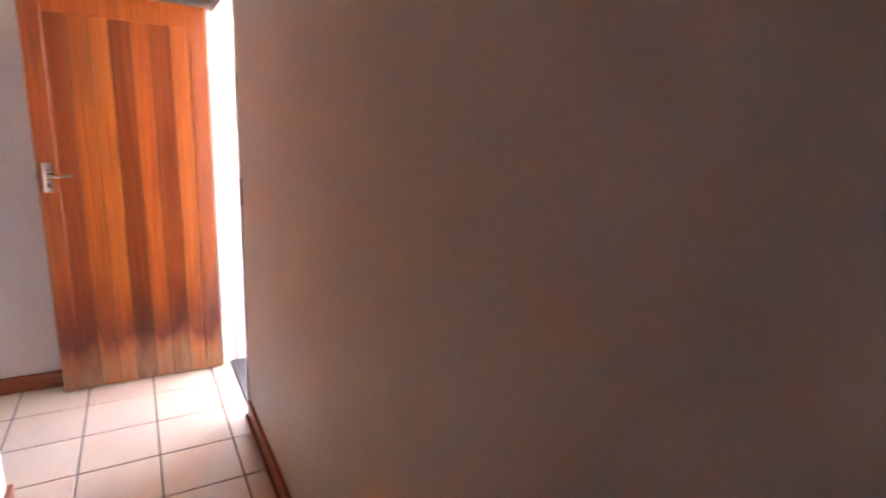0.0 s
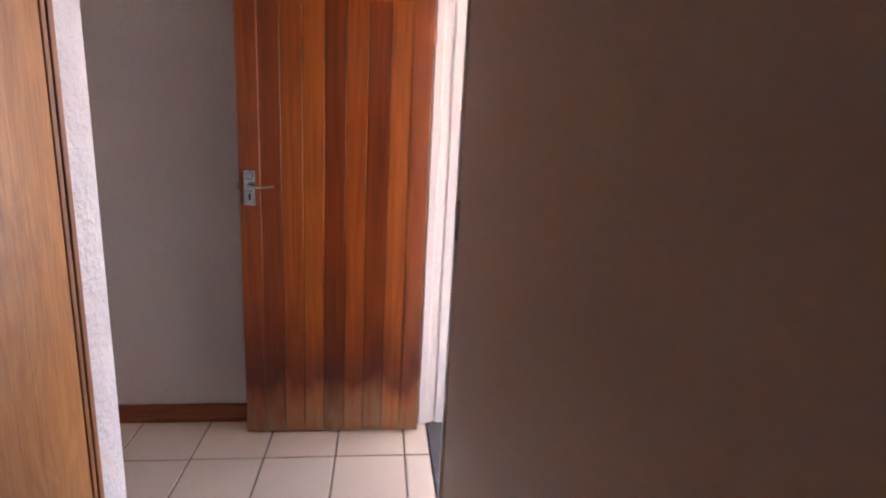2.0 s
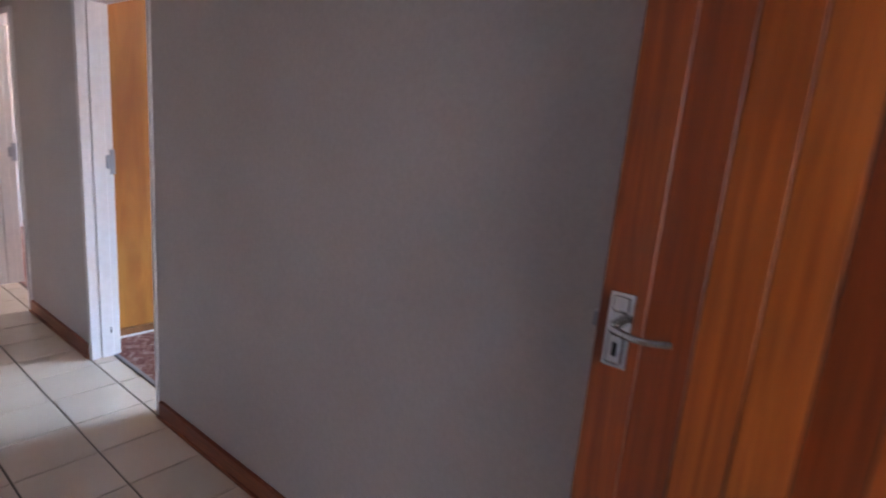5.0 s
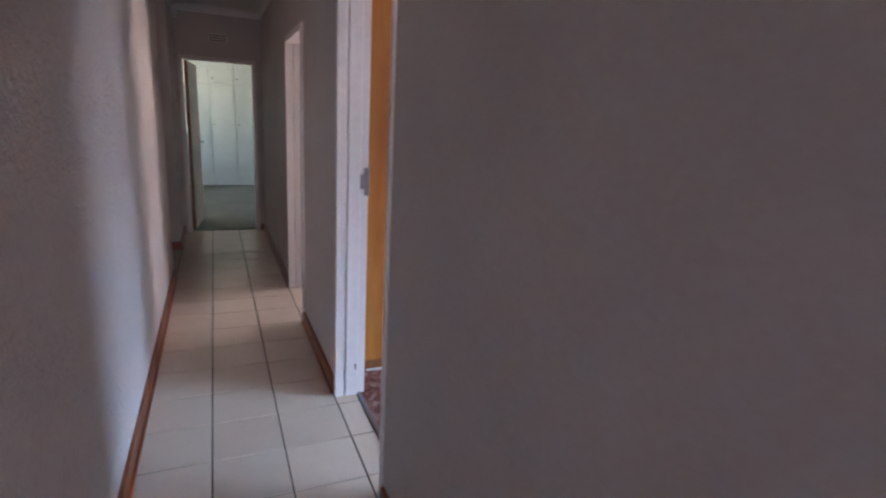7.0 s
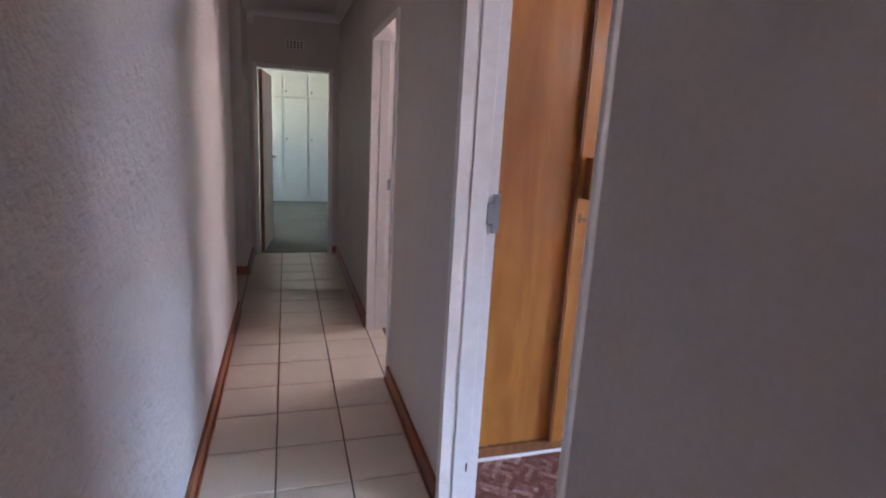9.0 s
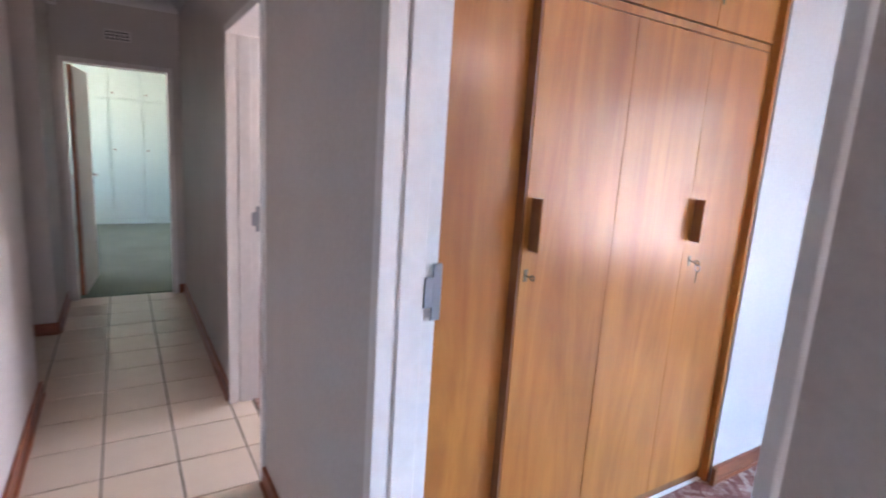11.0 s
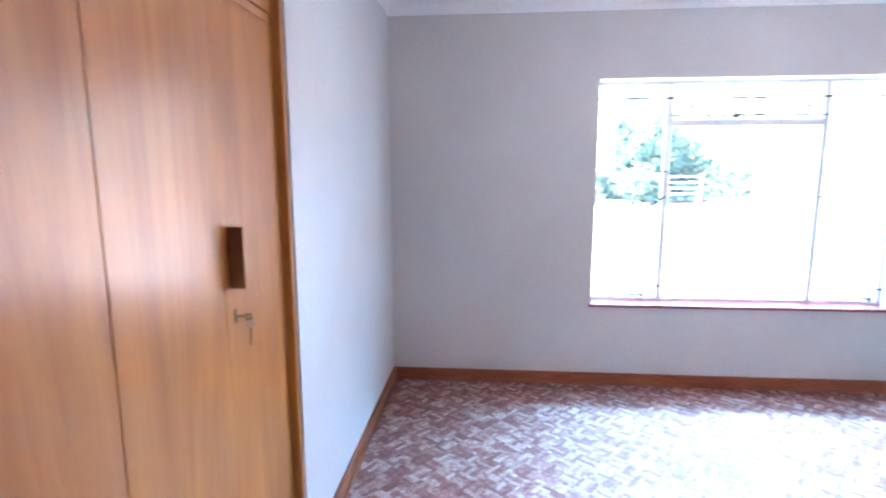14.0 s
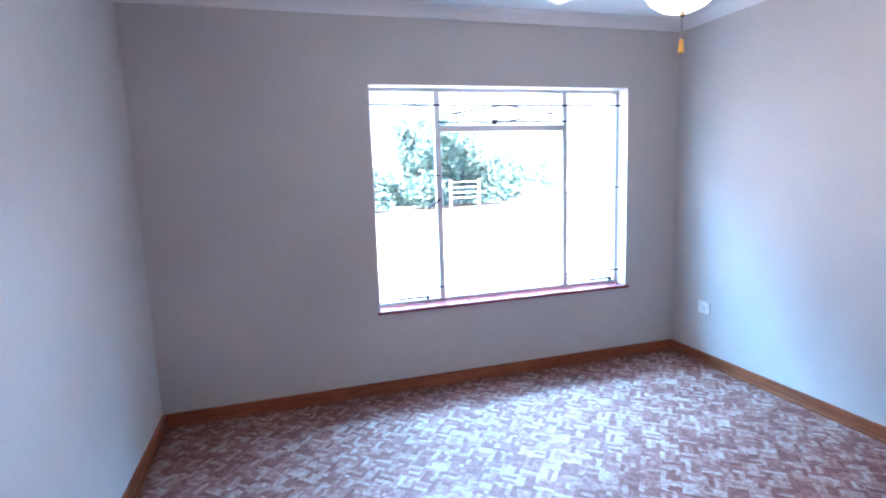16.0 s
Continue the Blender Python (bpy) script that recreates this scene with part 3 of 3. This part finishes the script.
for r in range(3):
    for c in range(5):
        x, z = 0.170 + c * 0.0355, 2.239 + r * 0.026
        part("hole", boxes((x, x + 0.022, YE - 0.0075, YE - 0.005, z, z + 0.016)), BLACK, vent)
sens = thing("alarm_sensor", (-0.19, YE - 0.03, 2.44), "small white alarm sensor in the ceiling corner", "sensor")
part("body", boxes((XL + 0.004, XL + 0.062, YE - 0.055, YE - 0.002, 2.44, 2.525), bevel=0.008, seg=2), PLASTIC, sens)
part("lens", boxes((XL + 0.014, XL + 0.052, YE - 0.059, YE - 0.054, 2.452, 2.49), bevel=0.002), CREAM_DOOR, sens)

# ---- hall cupboard ----
hc = thing("hall_cupboard", (-1.25, YN + 0.3, 0), "built-in oak-veneered hall cupboard with closed doors", "cupboard")
part("carcass", boxes((-2.03, -0.46, YN + 0.03, YN + 0.5, 0.02, 2.40)), OAK_DARK, hc)
part("frame_moulding", boxes((-0.462, -0.442, YN - 0.004, YN + 0.03, 0, 2.42), (-0.4905, -0.473, YN - 0.006, YN + 0.03, 0, 2.42), bevel=0.003, seg=2), OAK_DARK, hc, "dark brown reeded moulding")
# Black strip in place of the shade in the recess between mouldings.
part("gap_shade", boxes((-0.4735, -0.461, YN + 0.004, YN + 0.03, 0, 2.42)), BLACK, hc)
for k in range(4):
    x1 = -0.492 - k * 0.372
    d = part("door", boxes((x1 - 0.370, x1, YN - 0.004, YN + 0.018, 0.05, 2.40), bevel=0.002), OAK, hc)
    if k == 0:
        bm = boxes((x1 - 0.338, x1 - 0.312, YN - 0.0065, YN - 0.004, 1.083, 1.113))
        part("escutcheon", bm, BRASS, d, "dark metal key escutcheon")
        part("key_bow", rods(((x1 - 0.325, YN - 0.006, 1.098), (x1 - 0.325, YN - 0.03, 1.098)), ((x1 - 0.336, YN - 0.03, 1.09), (x1 - 0.314, YN - 0.03, 1.09)), ((x1 - 0.336, YN - 0.03, 1.106), (x1 - 0.314, YN - 0.03, 1.106)), ((x1 - 0.336, YN - 0.03, 1.09), (x1 - 0.336, YN - 0.03, 1.106)), ((x1 - 0.314, YN - 0.03, 1.09), (x1 - 0.314, YN - 0.03, 1.106)), r=0.002), BRASS, d)
part("plinth", boxes((-2.03, -0.49, YN + 0.02, YN + 0.04, 0, 0.05)), OAK_DARK, hc)

# ---- bedroom cupboard ----
wr = thing("built_in_wardrobe", (1.75, CUP + 0.3, 0), "built-in honey-coloured veneer wardrobe with three tall doors", "wardrobe")
part("carcass", boxes((0.875, 2.60, CUP + 0.048, CUP + 0.60, 0.05, 2.56)), VENEER_SHADE, wr)
part("side_panel", boxes((0.872, 1.322, CUP + 0.040, CUP + 0.047, 0.05, 2.59)), VENEER, wr)
part("door_edge_shaded", boxes((1.3225, 1.330, CUP + 0.002, CUP + 0.047, 0.05, 2.55)), VENEER_SHADE, wr)
DX = (1.332, 1.764, 2.189, 2.598)
for k in range(3):
    a, b = DX[k] + 0.0004, DX[k + 1] - 0.0004
    d = part("door", boxes((a, b, CUP, CUP + 0.022, 0.055, 1.995), bevel=0.0008), VENEER, wr)
    if k == 0:
        part("edge_bead", boxes((b - 0.012, b + 0.0002, CUP - 0.002, CUP - 0.0003, 0.055, 1.995), bevel=0.001), VENEER, d)
    if k in (0, 2):
        hx = a + (0.020 if k == 0 else 0.028)
        # Side of the pull coloured darker for shade, its front in plain veneer.
        part("pull", boxes((hx, hx + 0.013, CUP - (0.051 if k == 0 else 0.043), CUP - 0.0005, 1.205, 1.378), bevel=0.002), VENEER_SHADE, d, "wooden fin pull, shade put into its darker side")
        part("pull_front", boxes((hx - 0.001, hx + 0.016, CUP - (0.055 if k == 0 else 0.047), CUP - (0.0515 if k == 0 else 0.0435), 1.204, 1.379), bevel=0.001), VENEER, d)
        kx = a + 0.022 if k == 0 else a + 0.05
        e = part("escutcheon", boxes((kx - 0.008, kx + 0.008, CUP - 0.0035, CUP - 0.0003, 1.10, 1.142), bevel=0.001), BRASS, d, "tarnished brass escutcheon")
        part("key", rods(((kx, CUP - 0.003, 1.122), (kx, CUP - 0.03, 1.120)), ((kx, CUP - 0.03, 1.127), (kx, CUP - 0.046, 1.127)), ((kx, CUP - 0.03, 1.113), (kx, CUP - 0.046, 1.113)), ((kx, CUP - 0.046, 1.113), (kx, CUP - 0.046, 1.127)), ((kx, CUP - 0.03, 1.113), (kx, CUP - 0.03, 1.127)), r=0.0022), BRASS, e)
        if k == 2:
            part("key_ring", rods(*[((kx + 0.001, CUP - 0.042 + 0.013 * math.cos(t), 1.098 + 0.013 * math.sin(t)), (kx + 0.001, CUP - 0.042 + 0.013 * math.cos(t + 0.63), 1.098 + 0.013 * math.sin(t + 0.63))) for t in [0.6283 * j for j in range(10)]], r=0.0014), STEEL, e)
            part("spare_key", rods(((kx + 0.001, CUP - 0.042, 1.085), (kx + 0.001, CUP - 0.040, 1.035)), r=0.002), BRASS, e)
    ld = part("loft_door", boxes((a, b, CUP, CUP + 0.022, 2.032, 2.56), bevel=0.0015), VENEER, wr)
    if k == 2:
        part("escutcheon", boxes((a + 0.010, a + 0.026, CUP - 0.0035, CUP - 0.0003, 2.118, 2.160), bevel=0.001), BRASS, ld, "tarnished brass escutcheon")
        part("key", rods(((a + 0.018, CUP - 0.003, 2.140), (a + 0.018, CUP - 0.032, 2.138)), ((a + 0.018, CUP - 0.032, 2.131), (a + 0.018, CUP - 0.032, 2.146)), r=0.003), BRASS, ld)
part("rail", boxes((DX[0], DX[3], CUP + 0.003, CUP + 0.03, 1.999, 2.028), bevel=0.001), VENEER, wr)
part("end_trim", boxes((2.600, 2.6235, BN + 0.008, CUP + 0.05, 0.0, 2.59), bevel=0.002), VENEER, wr)
part("corner_block", boxes((2.598, 2.6265, BN - 0.034, BN - 0.0125, 0.0, 0.09), bevel=0.003), VENEER_SHADE, wr)
part("plinth", boxes((0.872, 2.598, CUP + 0.012, CUP + 0.03, 0.0, 0.052)), VENEER_SHADE, wr)
part("plinth_strip", boxes((0.95, 2.598, CUP - 0.006, CUP + 0.012, 0.0, 0.009), bevel=0.002), GLOSS_WHITE, wr, "white strip along the plinth")

# ---- bedroom window ----
win = thing("window_1", (BX + 0.12, (WY0 + WY1) / 2, WZ0), "steel-framed casement window with a wide fixed middle pane", "window", "", "structure")
FX0, FX1 = BX + 0.115, BX + 0.150
M1, M2, TR = 1.110, 0.102, 1.825
part("outer_frame", boxes((FX0, FX1, WY0, WY0 + 0.03, WZ0, WZ1), (FX0, FX1, WY1 - 0.03, WY1, WZ0, WZ1), (FX0, FX1, WY0 + 0.03, WY1 - 0.03, WZ0, WZ0 + 0.03), (FX0, FX1, WY0 + 0.03, WY1 - 0.03, WZ1 - 0.03, WZ1), bevel=0.003), GLOSS_WHITE, win)
for y in (M1, M2):
    part("mullion", boxes((FX0 - 0.006, FX1, y - 0.021, y + 0.021, WZ0 + 0.03, WZ1 - 0.03), bevel=0.004), GLOSS_WHITE, win)
part("transom", boxes((FX0 - 0.006, FX1, M2 + 0.021, M1 - 0.021, TR - 0.022, TR + 0.022), bevel=0.004), GLOSS_WHITE, win)
for a, b, c, d in ((WY0 + 0.03, M2 - 0.021, WZ0 + 0.03, WZ1 - 0.03), (M1 + 0.021, WY1 - 0.03, WZ0 + 0.03, WZ1 - 0.03), (M2 + 0.021, M1 - 0.021, WZ0 + 0.03, TR - 0.022), (M2 + 0.021, M1 - 0.021, TR + 0.022, WZ1 - 0.03)):
    pn = part("pane", boxes((FX1 - 0.016, FX1 - 0.012, a - 0.006, b + 0.006, c - 0.006, d + 0.006)), GLASS, win)
    pn.visible_shadow = False
for y, s in ((M1, 1), (M2, -1)):
    c = part("casement_catch", rods(((FX0 - 0.008, y + s * 0.01, 1.33), (FX0 - 0.035, y + s * 0.01, 1.33)), ((FX0 - 0.035, y + s * 0.01, 1.33), (FX0 - 0.04, y + s * 0.10, 1.27)), r=0.007), DARK_METAL, win, "dark brass casement catch")
part("top_stay", boxes((FX0 - 0.03, FX0 - 0.018, 0.58, 0.78, TR + 0.026, TR + 0.036), (FX0 - 0.03, FX0, 0.67, 0.69, TR + 0.024, TR + 0.05), bevel=0.002), DARK_METAL, win, "dark brass window stay")
for a, b in ((1.22, 1.45), (-0.30, -0.10)):
    part("stay", boxes((FX0 - 0.03, FX0 - 0.018, a, b, WZ0 + 0.045, WZ0 + 0.060), (FX0 - 0.03, FX0, a, a + 0.02, WZ0 + 0.03, WZ0 + 0.06), bevel=0.002), DARK_METAL, win, "dark brass window stay")
part("sill", boxes((BX - 0.028, FX0 + 0.002, WY0 - 0.012, WY1 + 0.012, WZ0 - 0.016, WZ0 + 0.006), bevel=0.004, seg=2), SILL_RED, win, "glossy dark red tiled sill")
part("reveal", boxes((BX - 0.002, FX0, WY0 - 0.001, WY0 + 0.006, WZ0 + 0.006, WZ1), (BX - 0.002, FX0, WY1 - 0.006, WY1 + 0.001, WZ0 + 0.006, WZ1), (BX - 0.002, FX0, WY0 + 0.006, WY1 - 0.006, WZ1 - 0.006, WZ1 + 0.001)), GLOSS_WHITE, win, "white painted window reveal")

bars = thing("burglar_bars", (FX0 - 0.035, 0.6, WZ1), "thin grey steel burglar bars with a diamond pattern", "window bars")
BXR = FX0 - 0.022
for a, b in ((WY0, M2), (M2, M1), (M1, WY1)):
    part("rod", rods(((BXR, a, 1.985), (BXR, b, 1.985)), r=0.0065), BAR, bars)
part("rod", rods(((BXR, M2, 1.87), (BXR, M1, 1.87)), r=0.0065), BAR, bars)
mid = (M1 + M2) / 2
part("diamond", rods(((BXR, mid - 0.40, 1.927), (BXR, mid, 1.985)), ((BXR, mid, 1.985), (BXR, mid + 0.40, 1.927)), ((BXR, mid + 0.40, 1.927), (BXR, mid, 1.87)), ((BXR, mid, 1.87), (BXR, mid - 0.40, 1.927)), r=0.006), BAR, bars)
for a, b in ((WY0, M2), (M1, WY1)):
    part("rod", rods(((BXR, a, 0.70), (BXR, b, 0.70)), r=0.006), BAR, bars)
for y0, y1, z in ((WY1, WY1 - 0.12, 1.345), (M1, M1 + 0.09, 1.50), (M2, M2 - 0.09, 1.50), (WY0, WY0 + 0.10, 1.36)):
    part("stub", rods(((BXR, y0, z), (BXR, y1, z))), BAR, bars)

# ---- ceiling fan ----
FXc, FYc = 2.72, 0.70
fan = thing("ceiling_fan", (FXc, FYc, H), "white ceiling fan with an opal lamp and pull chain", "ceiling fan")
part("canopy", lathe(((0.055, 0), (0.06, -0.03), (0.035, -0.06), (0.012, -0.065)), (FXc, FYc, H)), GLOSS_WHITE, fan, "", True)
part("down_rod", rods(((FXc, FYc, H - 0.06), (FXc, FYc, H - 0.2)), r=0.012, n=14), GLOSS_WHITE, fan)
part("motor", lathe(((0.03, 0), (0.09, -0.01), (0.115, -0.04), (0.115, -0.085), (0.08, -0.11), (0.06, -0.115)), (FXc, FYc, H - 0.185)), GLOSS_WHITE, fan, "", True)
for k in range(4):
    ang = radians(14 + 90 * k)
    rot = Matrix.Translation((FXc, FYc, H - 0.27)) @ Matrix.Rotation(ang, 4, "Z")
    bm = boxes((0.17, 0.72, -0.062, 0.062, -0.004, 0.004), bevel=0.003)
    bmesh.ops.transform(bm, matrix=rot @ Matrix.Rotation(radians(11), 4, "X"), verts=bm.verts)
    bl = part("blade", bm, GLOSS_WHITE, fan)
    bm = boxes((0.085, 0.20, -0.016, 0.016, -0.006, 0.0), bevel=0.002)
    bmesh.ops.transform(bm, matrix=rot, verts=bm.verts)
    part("blade_iron", bm, BRASS, bl)
part("lamp_collar", lathe(((0.06, 0), (0.085, -0.012), (0.085, -0.02)), (FXc, FYc, H - 0.295)), GLOSS_WHITE, fan, "", True)
GZ = H - 0.31
part("globe", lathe([(0.138 * math.sin(radians(a)) if a < 180 else 0.012, 0.11 * math.cos(radians(a)) - 0.11) for a in (38, 55, 72, 90, 108, 126, 142, 158, 170)], (FXc, FYc, GZ + 0.015)), GLOBE, fan, "lit opal glass globe", True)
cx, cy = FXc - 0.012, FYc + 0.006
part("finial", lathe(((0.004, 0), (0.01, -0.008), (0.01, -0.022), (0.004, -0.03)), (cx, cy, GZ - 0.195), 14), BRASS, fan, "", True)
part("pull_chain", rods(((cx, cy, GZ - 0.222), (cx, cy, 1.985)), r=0.0016), CHROME, fan)
part("tassel", lathe(((0.003, 0), (0.007, -0.004), (0.009, -0.03), (0.012, -0.048), (0.004, -0.052)), (cx, cy, 1.987), 14), AMBER, fan, "amber pull-chain tassel", True)

# ---- socket ----
so = thing("wall_socket", (4.145, BS, 0.43), "white plastic double wall socket", "socket")
part("plate", boxes((4.09, 4.20, BS, BS + 0.011, 0.385, 0.48), bevel=0.003, seg=2), PLASTIC, so)
part("switch", boxes((4.105, 4.125, BS + 0.011, BS + 0.016, 0.445, 0.465), bevel=0.001), PLASTIC, so)
for x, z in ((4.145, 0.445), (4.135, 0.42), (4.155, 0.42)):
    part("pin_hole", rods(((x, BS + 0.0105, z), (x, BS + 0.012, z)), r=0.004), BLACK, so)

# ---- end bedroom ----
ew = thing("fitted_wardrobe", (0.4, 11.8, 0), "wall of white wardrobes with loft doors, green light in their colour", "wardrobe")
WYF = 11.55
part("carcass", boxes((-1.7, 2.39, WYF + 0.024, WYF + 0.6, 0, 2.58)), GREEN_LIT, ew)
for k in range(9):
    a = 0.118 + (k - 4) * 0.45
    d = part("door", boxes((a + 0.018, a + 0.432, WYF, WYF + 0.022, 0.09, 1.93), bevel=0.004), GREEN_LIT, ew)
    part("knob", lathe(((0.01, 0), (0.018, 0.012), (0.01, 0.022)), (a + 0.05, WYF - 0.02, 1.17), 12), BRASS, d, "", True)
    d = part("loft_door", boxes((a + 0.018, a + 0.432, WYF, WYF + 0.022, 1.965, 2.56), bevel=0.004), GREEN_LIT, ew)
    part("knob", lathe(((0.01, 0), (0.018, 0.012), (0.01, 0.022)), (a + 0.05, WYF - 0.02, 2.03), 12), BRASS, d, "", True)
part("plinth", boxes((-1.7, 2.39, WYF + 0.012, WYF + 0.023, 0, 0.09)), GREEN_LIT, ew)

# ---- outside ----
def tree(at, height, spread, seed, leaves):
    rnd = random.Random(seed)
    th = thing("tree", at, "leafy green garden tree in full sun", "tree", "trees beyond the yard")
    bm = bmesh.new()
    tips = []
    fork = Vector(at) + Vector((0, 0, height * 0.08))
    rod(bm, at, fork, height * 0.035, 10, height * 0.024)
    for k in range(9):
        a = k * 2.4 + rnd.random()
        q = fork + Vector((math.cos(a) * spread * rnd.uniform(0.25, 0.6), math.sin(a) * spread * rnd.uniform(0.25, 0.6), height * rnd.uniform(0.02, 0.5)))
        rod(bm, fork, q, height * 0.016, 7, height * 0.008)
        for j in range(3):
            b = a + rnd.uniform(-0.9, 0.9)
            e = q + Vector((math.cos(b) * spread * rnd.uniform(0.1, 0.45), math.sin(b) * spread * rnd.uniform(0.1, 0.45), height * rnd.uniform(-0.12, 0.25)))
            rod(bm, q, e, height * 0.008, 6, height * 0.003)
            tips.append(e)
    part("trunk", bm, BARK, th)
    vs, fs = [], []
    for i in range(leaves):
        c = tips[rnd.randrange(len(tips))].copy() + Vector((rnd.gauss(0, 1), rnd.gauss(0, 1), rnd.gauss(-0.75, 1.25))) * spread * 0.18
        u = Vector((rnd.gauss(0, 1), rnd.gauss(0, 1), rnd.gauss(0, 1))).normalized()
        w = u.orthogonal().normalized()
        c.z = max(c.z, 0.1)
        s = rnd.uniform(0.09, 0.20)
        n = len(vs)
        vs += [c - u * s, c + w * s * 0.45, c + u * s, c - w * s * 0.45]
        fs.append((n, n + 1, n + 2, n + 3))
    me = bpy.data.meshes.new("crown")
    me.from_pydata([tuple(v) for v in vs], [], fs)
    me.materials.append(LEAF)
    ob = new("crown", me)
    ob.parent = th
    ob.matrix_parent_inverse = th.matrix_basis.inverted()
    return th


tree((26, -4.9, -0.14), 6.0, 1.6, 3, 5200)
tree((27, -7.9, -0.14), 4.0, 2.3, 8, 6200)
tree((24.8, -4.1, -0.14), 1.9, 1.3, 17, 2200)
tree((24.5, -1.9, -0.14), 2.2, 1.0, 5, 1800)
tree((46, -20, -0.14), 6.5, 4.0, 11, 5000)

gate = thing("garden_gate", (20, -4.5, -0.14), "low white rail gate in the yard", "gate")
for y in (-5.1, -3.95):
    part("post", boxes((19.965, 20.035, y - 0.035, y + 0.035, -0.14, 1.25), bevel=0.01), GLOSS_WHITE, gate)
for z in (0.55, 0.75, 0.95, 1.15):
    part("rail", boxes((19.98, 20.02, -5.05, -4.0, z - 0.016, z + 0.016), bevel=0.005), GLOSS_WHITE, gate)

# ---- pieces: floor tiles, face bricks, pavers ----
HALF = (P - 0.0075) / 2
tile_bm = boxes((-HALF, HALF, -HALF, HALF, -0.008, 0.0), bevel=0.0016)
tile_me = meshed("tile", tile_bm, TILE)


def lay(x0, x1, y0, y1):
    """Whole tiles on the grid, cut at the walls."""
    i0, i1 = math.floor((x0 - TX) / P), math.ceil((x1 - TX) / P)
    j0, j1 = math.floor((y0 - TY) / P), math.ceil((y1 - TY) / P)
    for i in range(i0, i1):
        for j in range(j0, j1):
            a, b = max(TX + i * P, x0), min(TX + (i + 1) * P, x1)
            c, d = max(TY + j * P, y0), min(TY + (j + 1) * P, y1)
            if b - a < 0.02 or d - c < 0.02:
                continue
            whole = b - a > P - 0.002 and d - c > P - 0.002
            if whole:
                ob = new("tile", tile_me)
                ob.location = ((a + b) / 2, (c + d) / 2, random.uniform(-0.0006, 0.0004))
            else:
                g = 0.00375
                ob = new("tile", meshed("tile", boxes(((a - b) / 2 + g, (b - a) / 2 - g, (c - d) / 2 + g, (d - c) / 2 - g, -0.008, 0.0), bevel=0.0016), TILE))
                ob.location = ((a + b) / 2, (c + d) / 2, random.uniform(-0.0006, 0.0004))
            ob.parent = floor


lay(-3.6, XRI - 0.036, YS, YE + 0.05)
lay(-1.75, XL - 0.002, 5.25, 6.33)

jamb_wall = solid("wall_south_outer", boxes((FD[1] + 0.012, 1.4, -1.244, -1.206, -0.14, H), (-3.6, FD[0] - 0.02, YSO - 0.055, YSO - 0.012, -0.14, H), (FD[0] - 0.02, FD[1] + 0.035, YSO - 0.055, YSO - 0.012, 2.06, H)), MORTAR, "pale brick leaf beside the front door", "wall")
brick_me = meshed("brick", boxes((-0.11, 0.11, -0.053, 0.053, -0.0365, 0.0365), bevel=0.003), BRICK)
white_me = meshed("brick", boxes((-0.11, 0.11, -0.053, 0.053, -0.0365, 0.0365), bevel=0.004), PALE_BRICK)
white_half = meshed("brick", boxes((-0.053, 0.053, -0.053, 0.053, -0.0365, 0.0365), bevel=0.004), PALE_BRICK)
brick_half = meshed("brick", boxes((-0.053, 0.053, -0.053, 0.053, -0.0365, 0.0365), bevel=0.003), BRICK)
for c in range(31):
    z = -0.10 + c * 0.086
    for n in range(2):
        whole = (c + n) % 2 == 0
        x = FD[1] + 0.015 + (0.11 if (c % 2 == 0) else 0.053) + (0 if n == 0 else 0.172)
        ob = new("brick", (white_me if whole else white_half) if n == 0 else (white_half if c % 2 == 0 else white_me))
        ob.location, ob.scale = (x - 0.012, -1.226, z), (1, 0.42, 1)
        ob.parent = jamb_wall
outer = bpy.data.objects["wall_bedroom_outer"]
for c in range(19):
    z = WZ0 + c * 0.086
    ob = new("brick", brick_half if c % 2 else brick_me)
    ob.matrix_basis = pose(BX + 0.175, WY0 - 0.003 - (0.053 if c % 2 else 0.11), z, 0, 0, 90)
    ob.parent = outer

paving = solid("pavement", boxes((-1.6, 2.9, -6.2, YSO - 0.16, -0.16, -0.122)), MORTAR, "pale brick paving outside the front door", "pavement")
paver_me = meshed("paver", boxes((-0.108, 0.108, -0.052, 0.052, -0.02, 0.02), bevel=0.004), PAVER)
for j in range(18):
    for i in range(10):
        ob = new("paver", paver_me)
        ob.location = (-0.5 + i * 0.222 + (j % 2) * 0.111, YSO - 0.23 - j * 0.111, -0.108 + random.uniform(-0.002, 0.002))
        ob.parent = paving
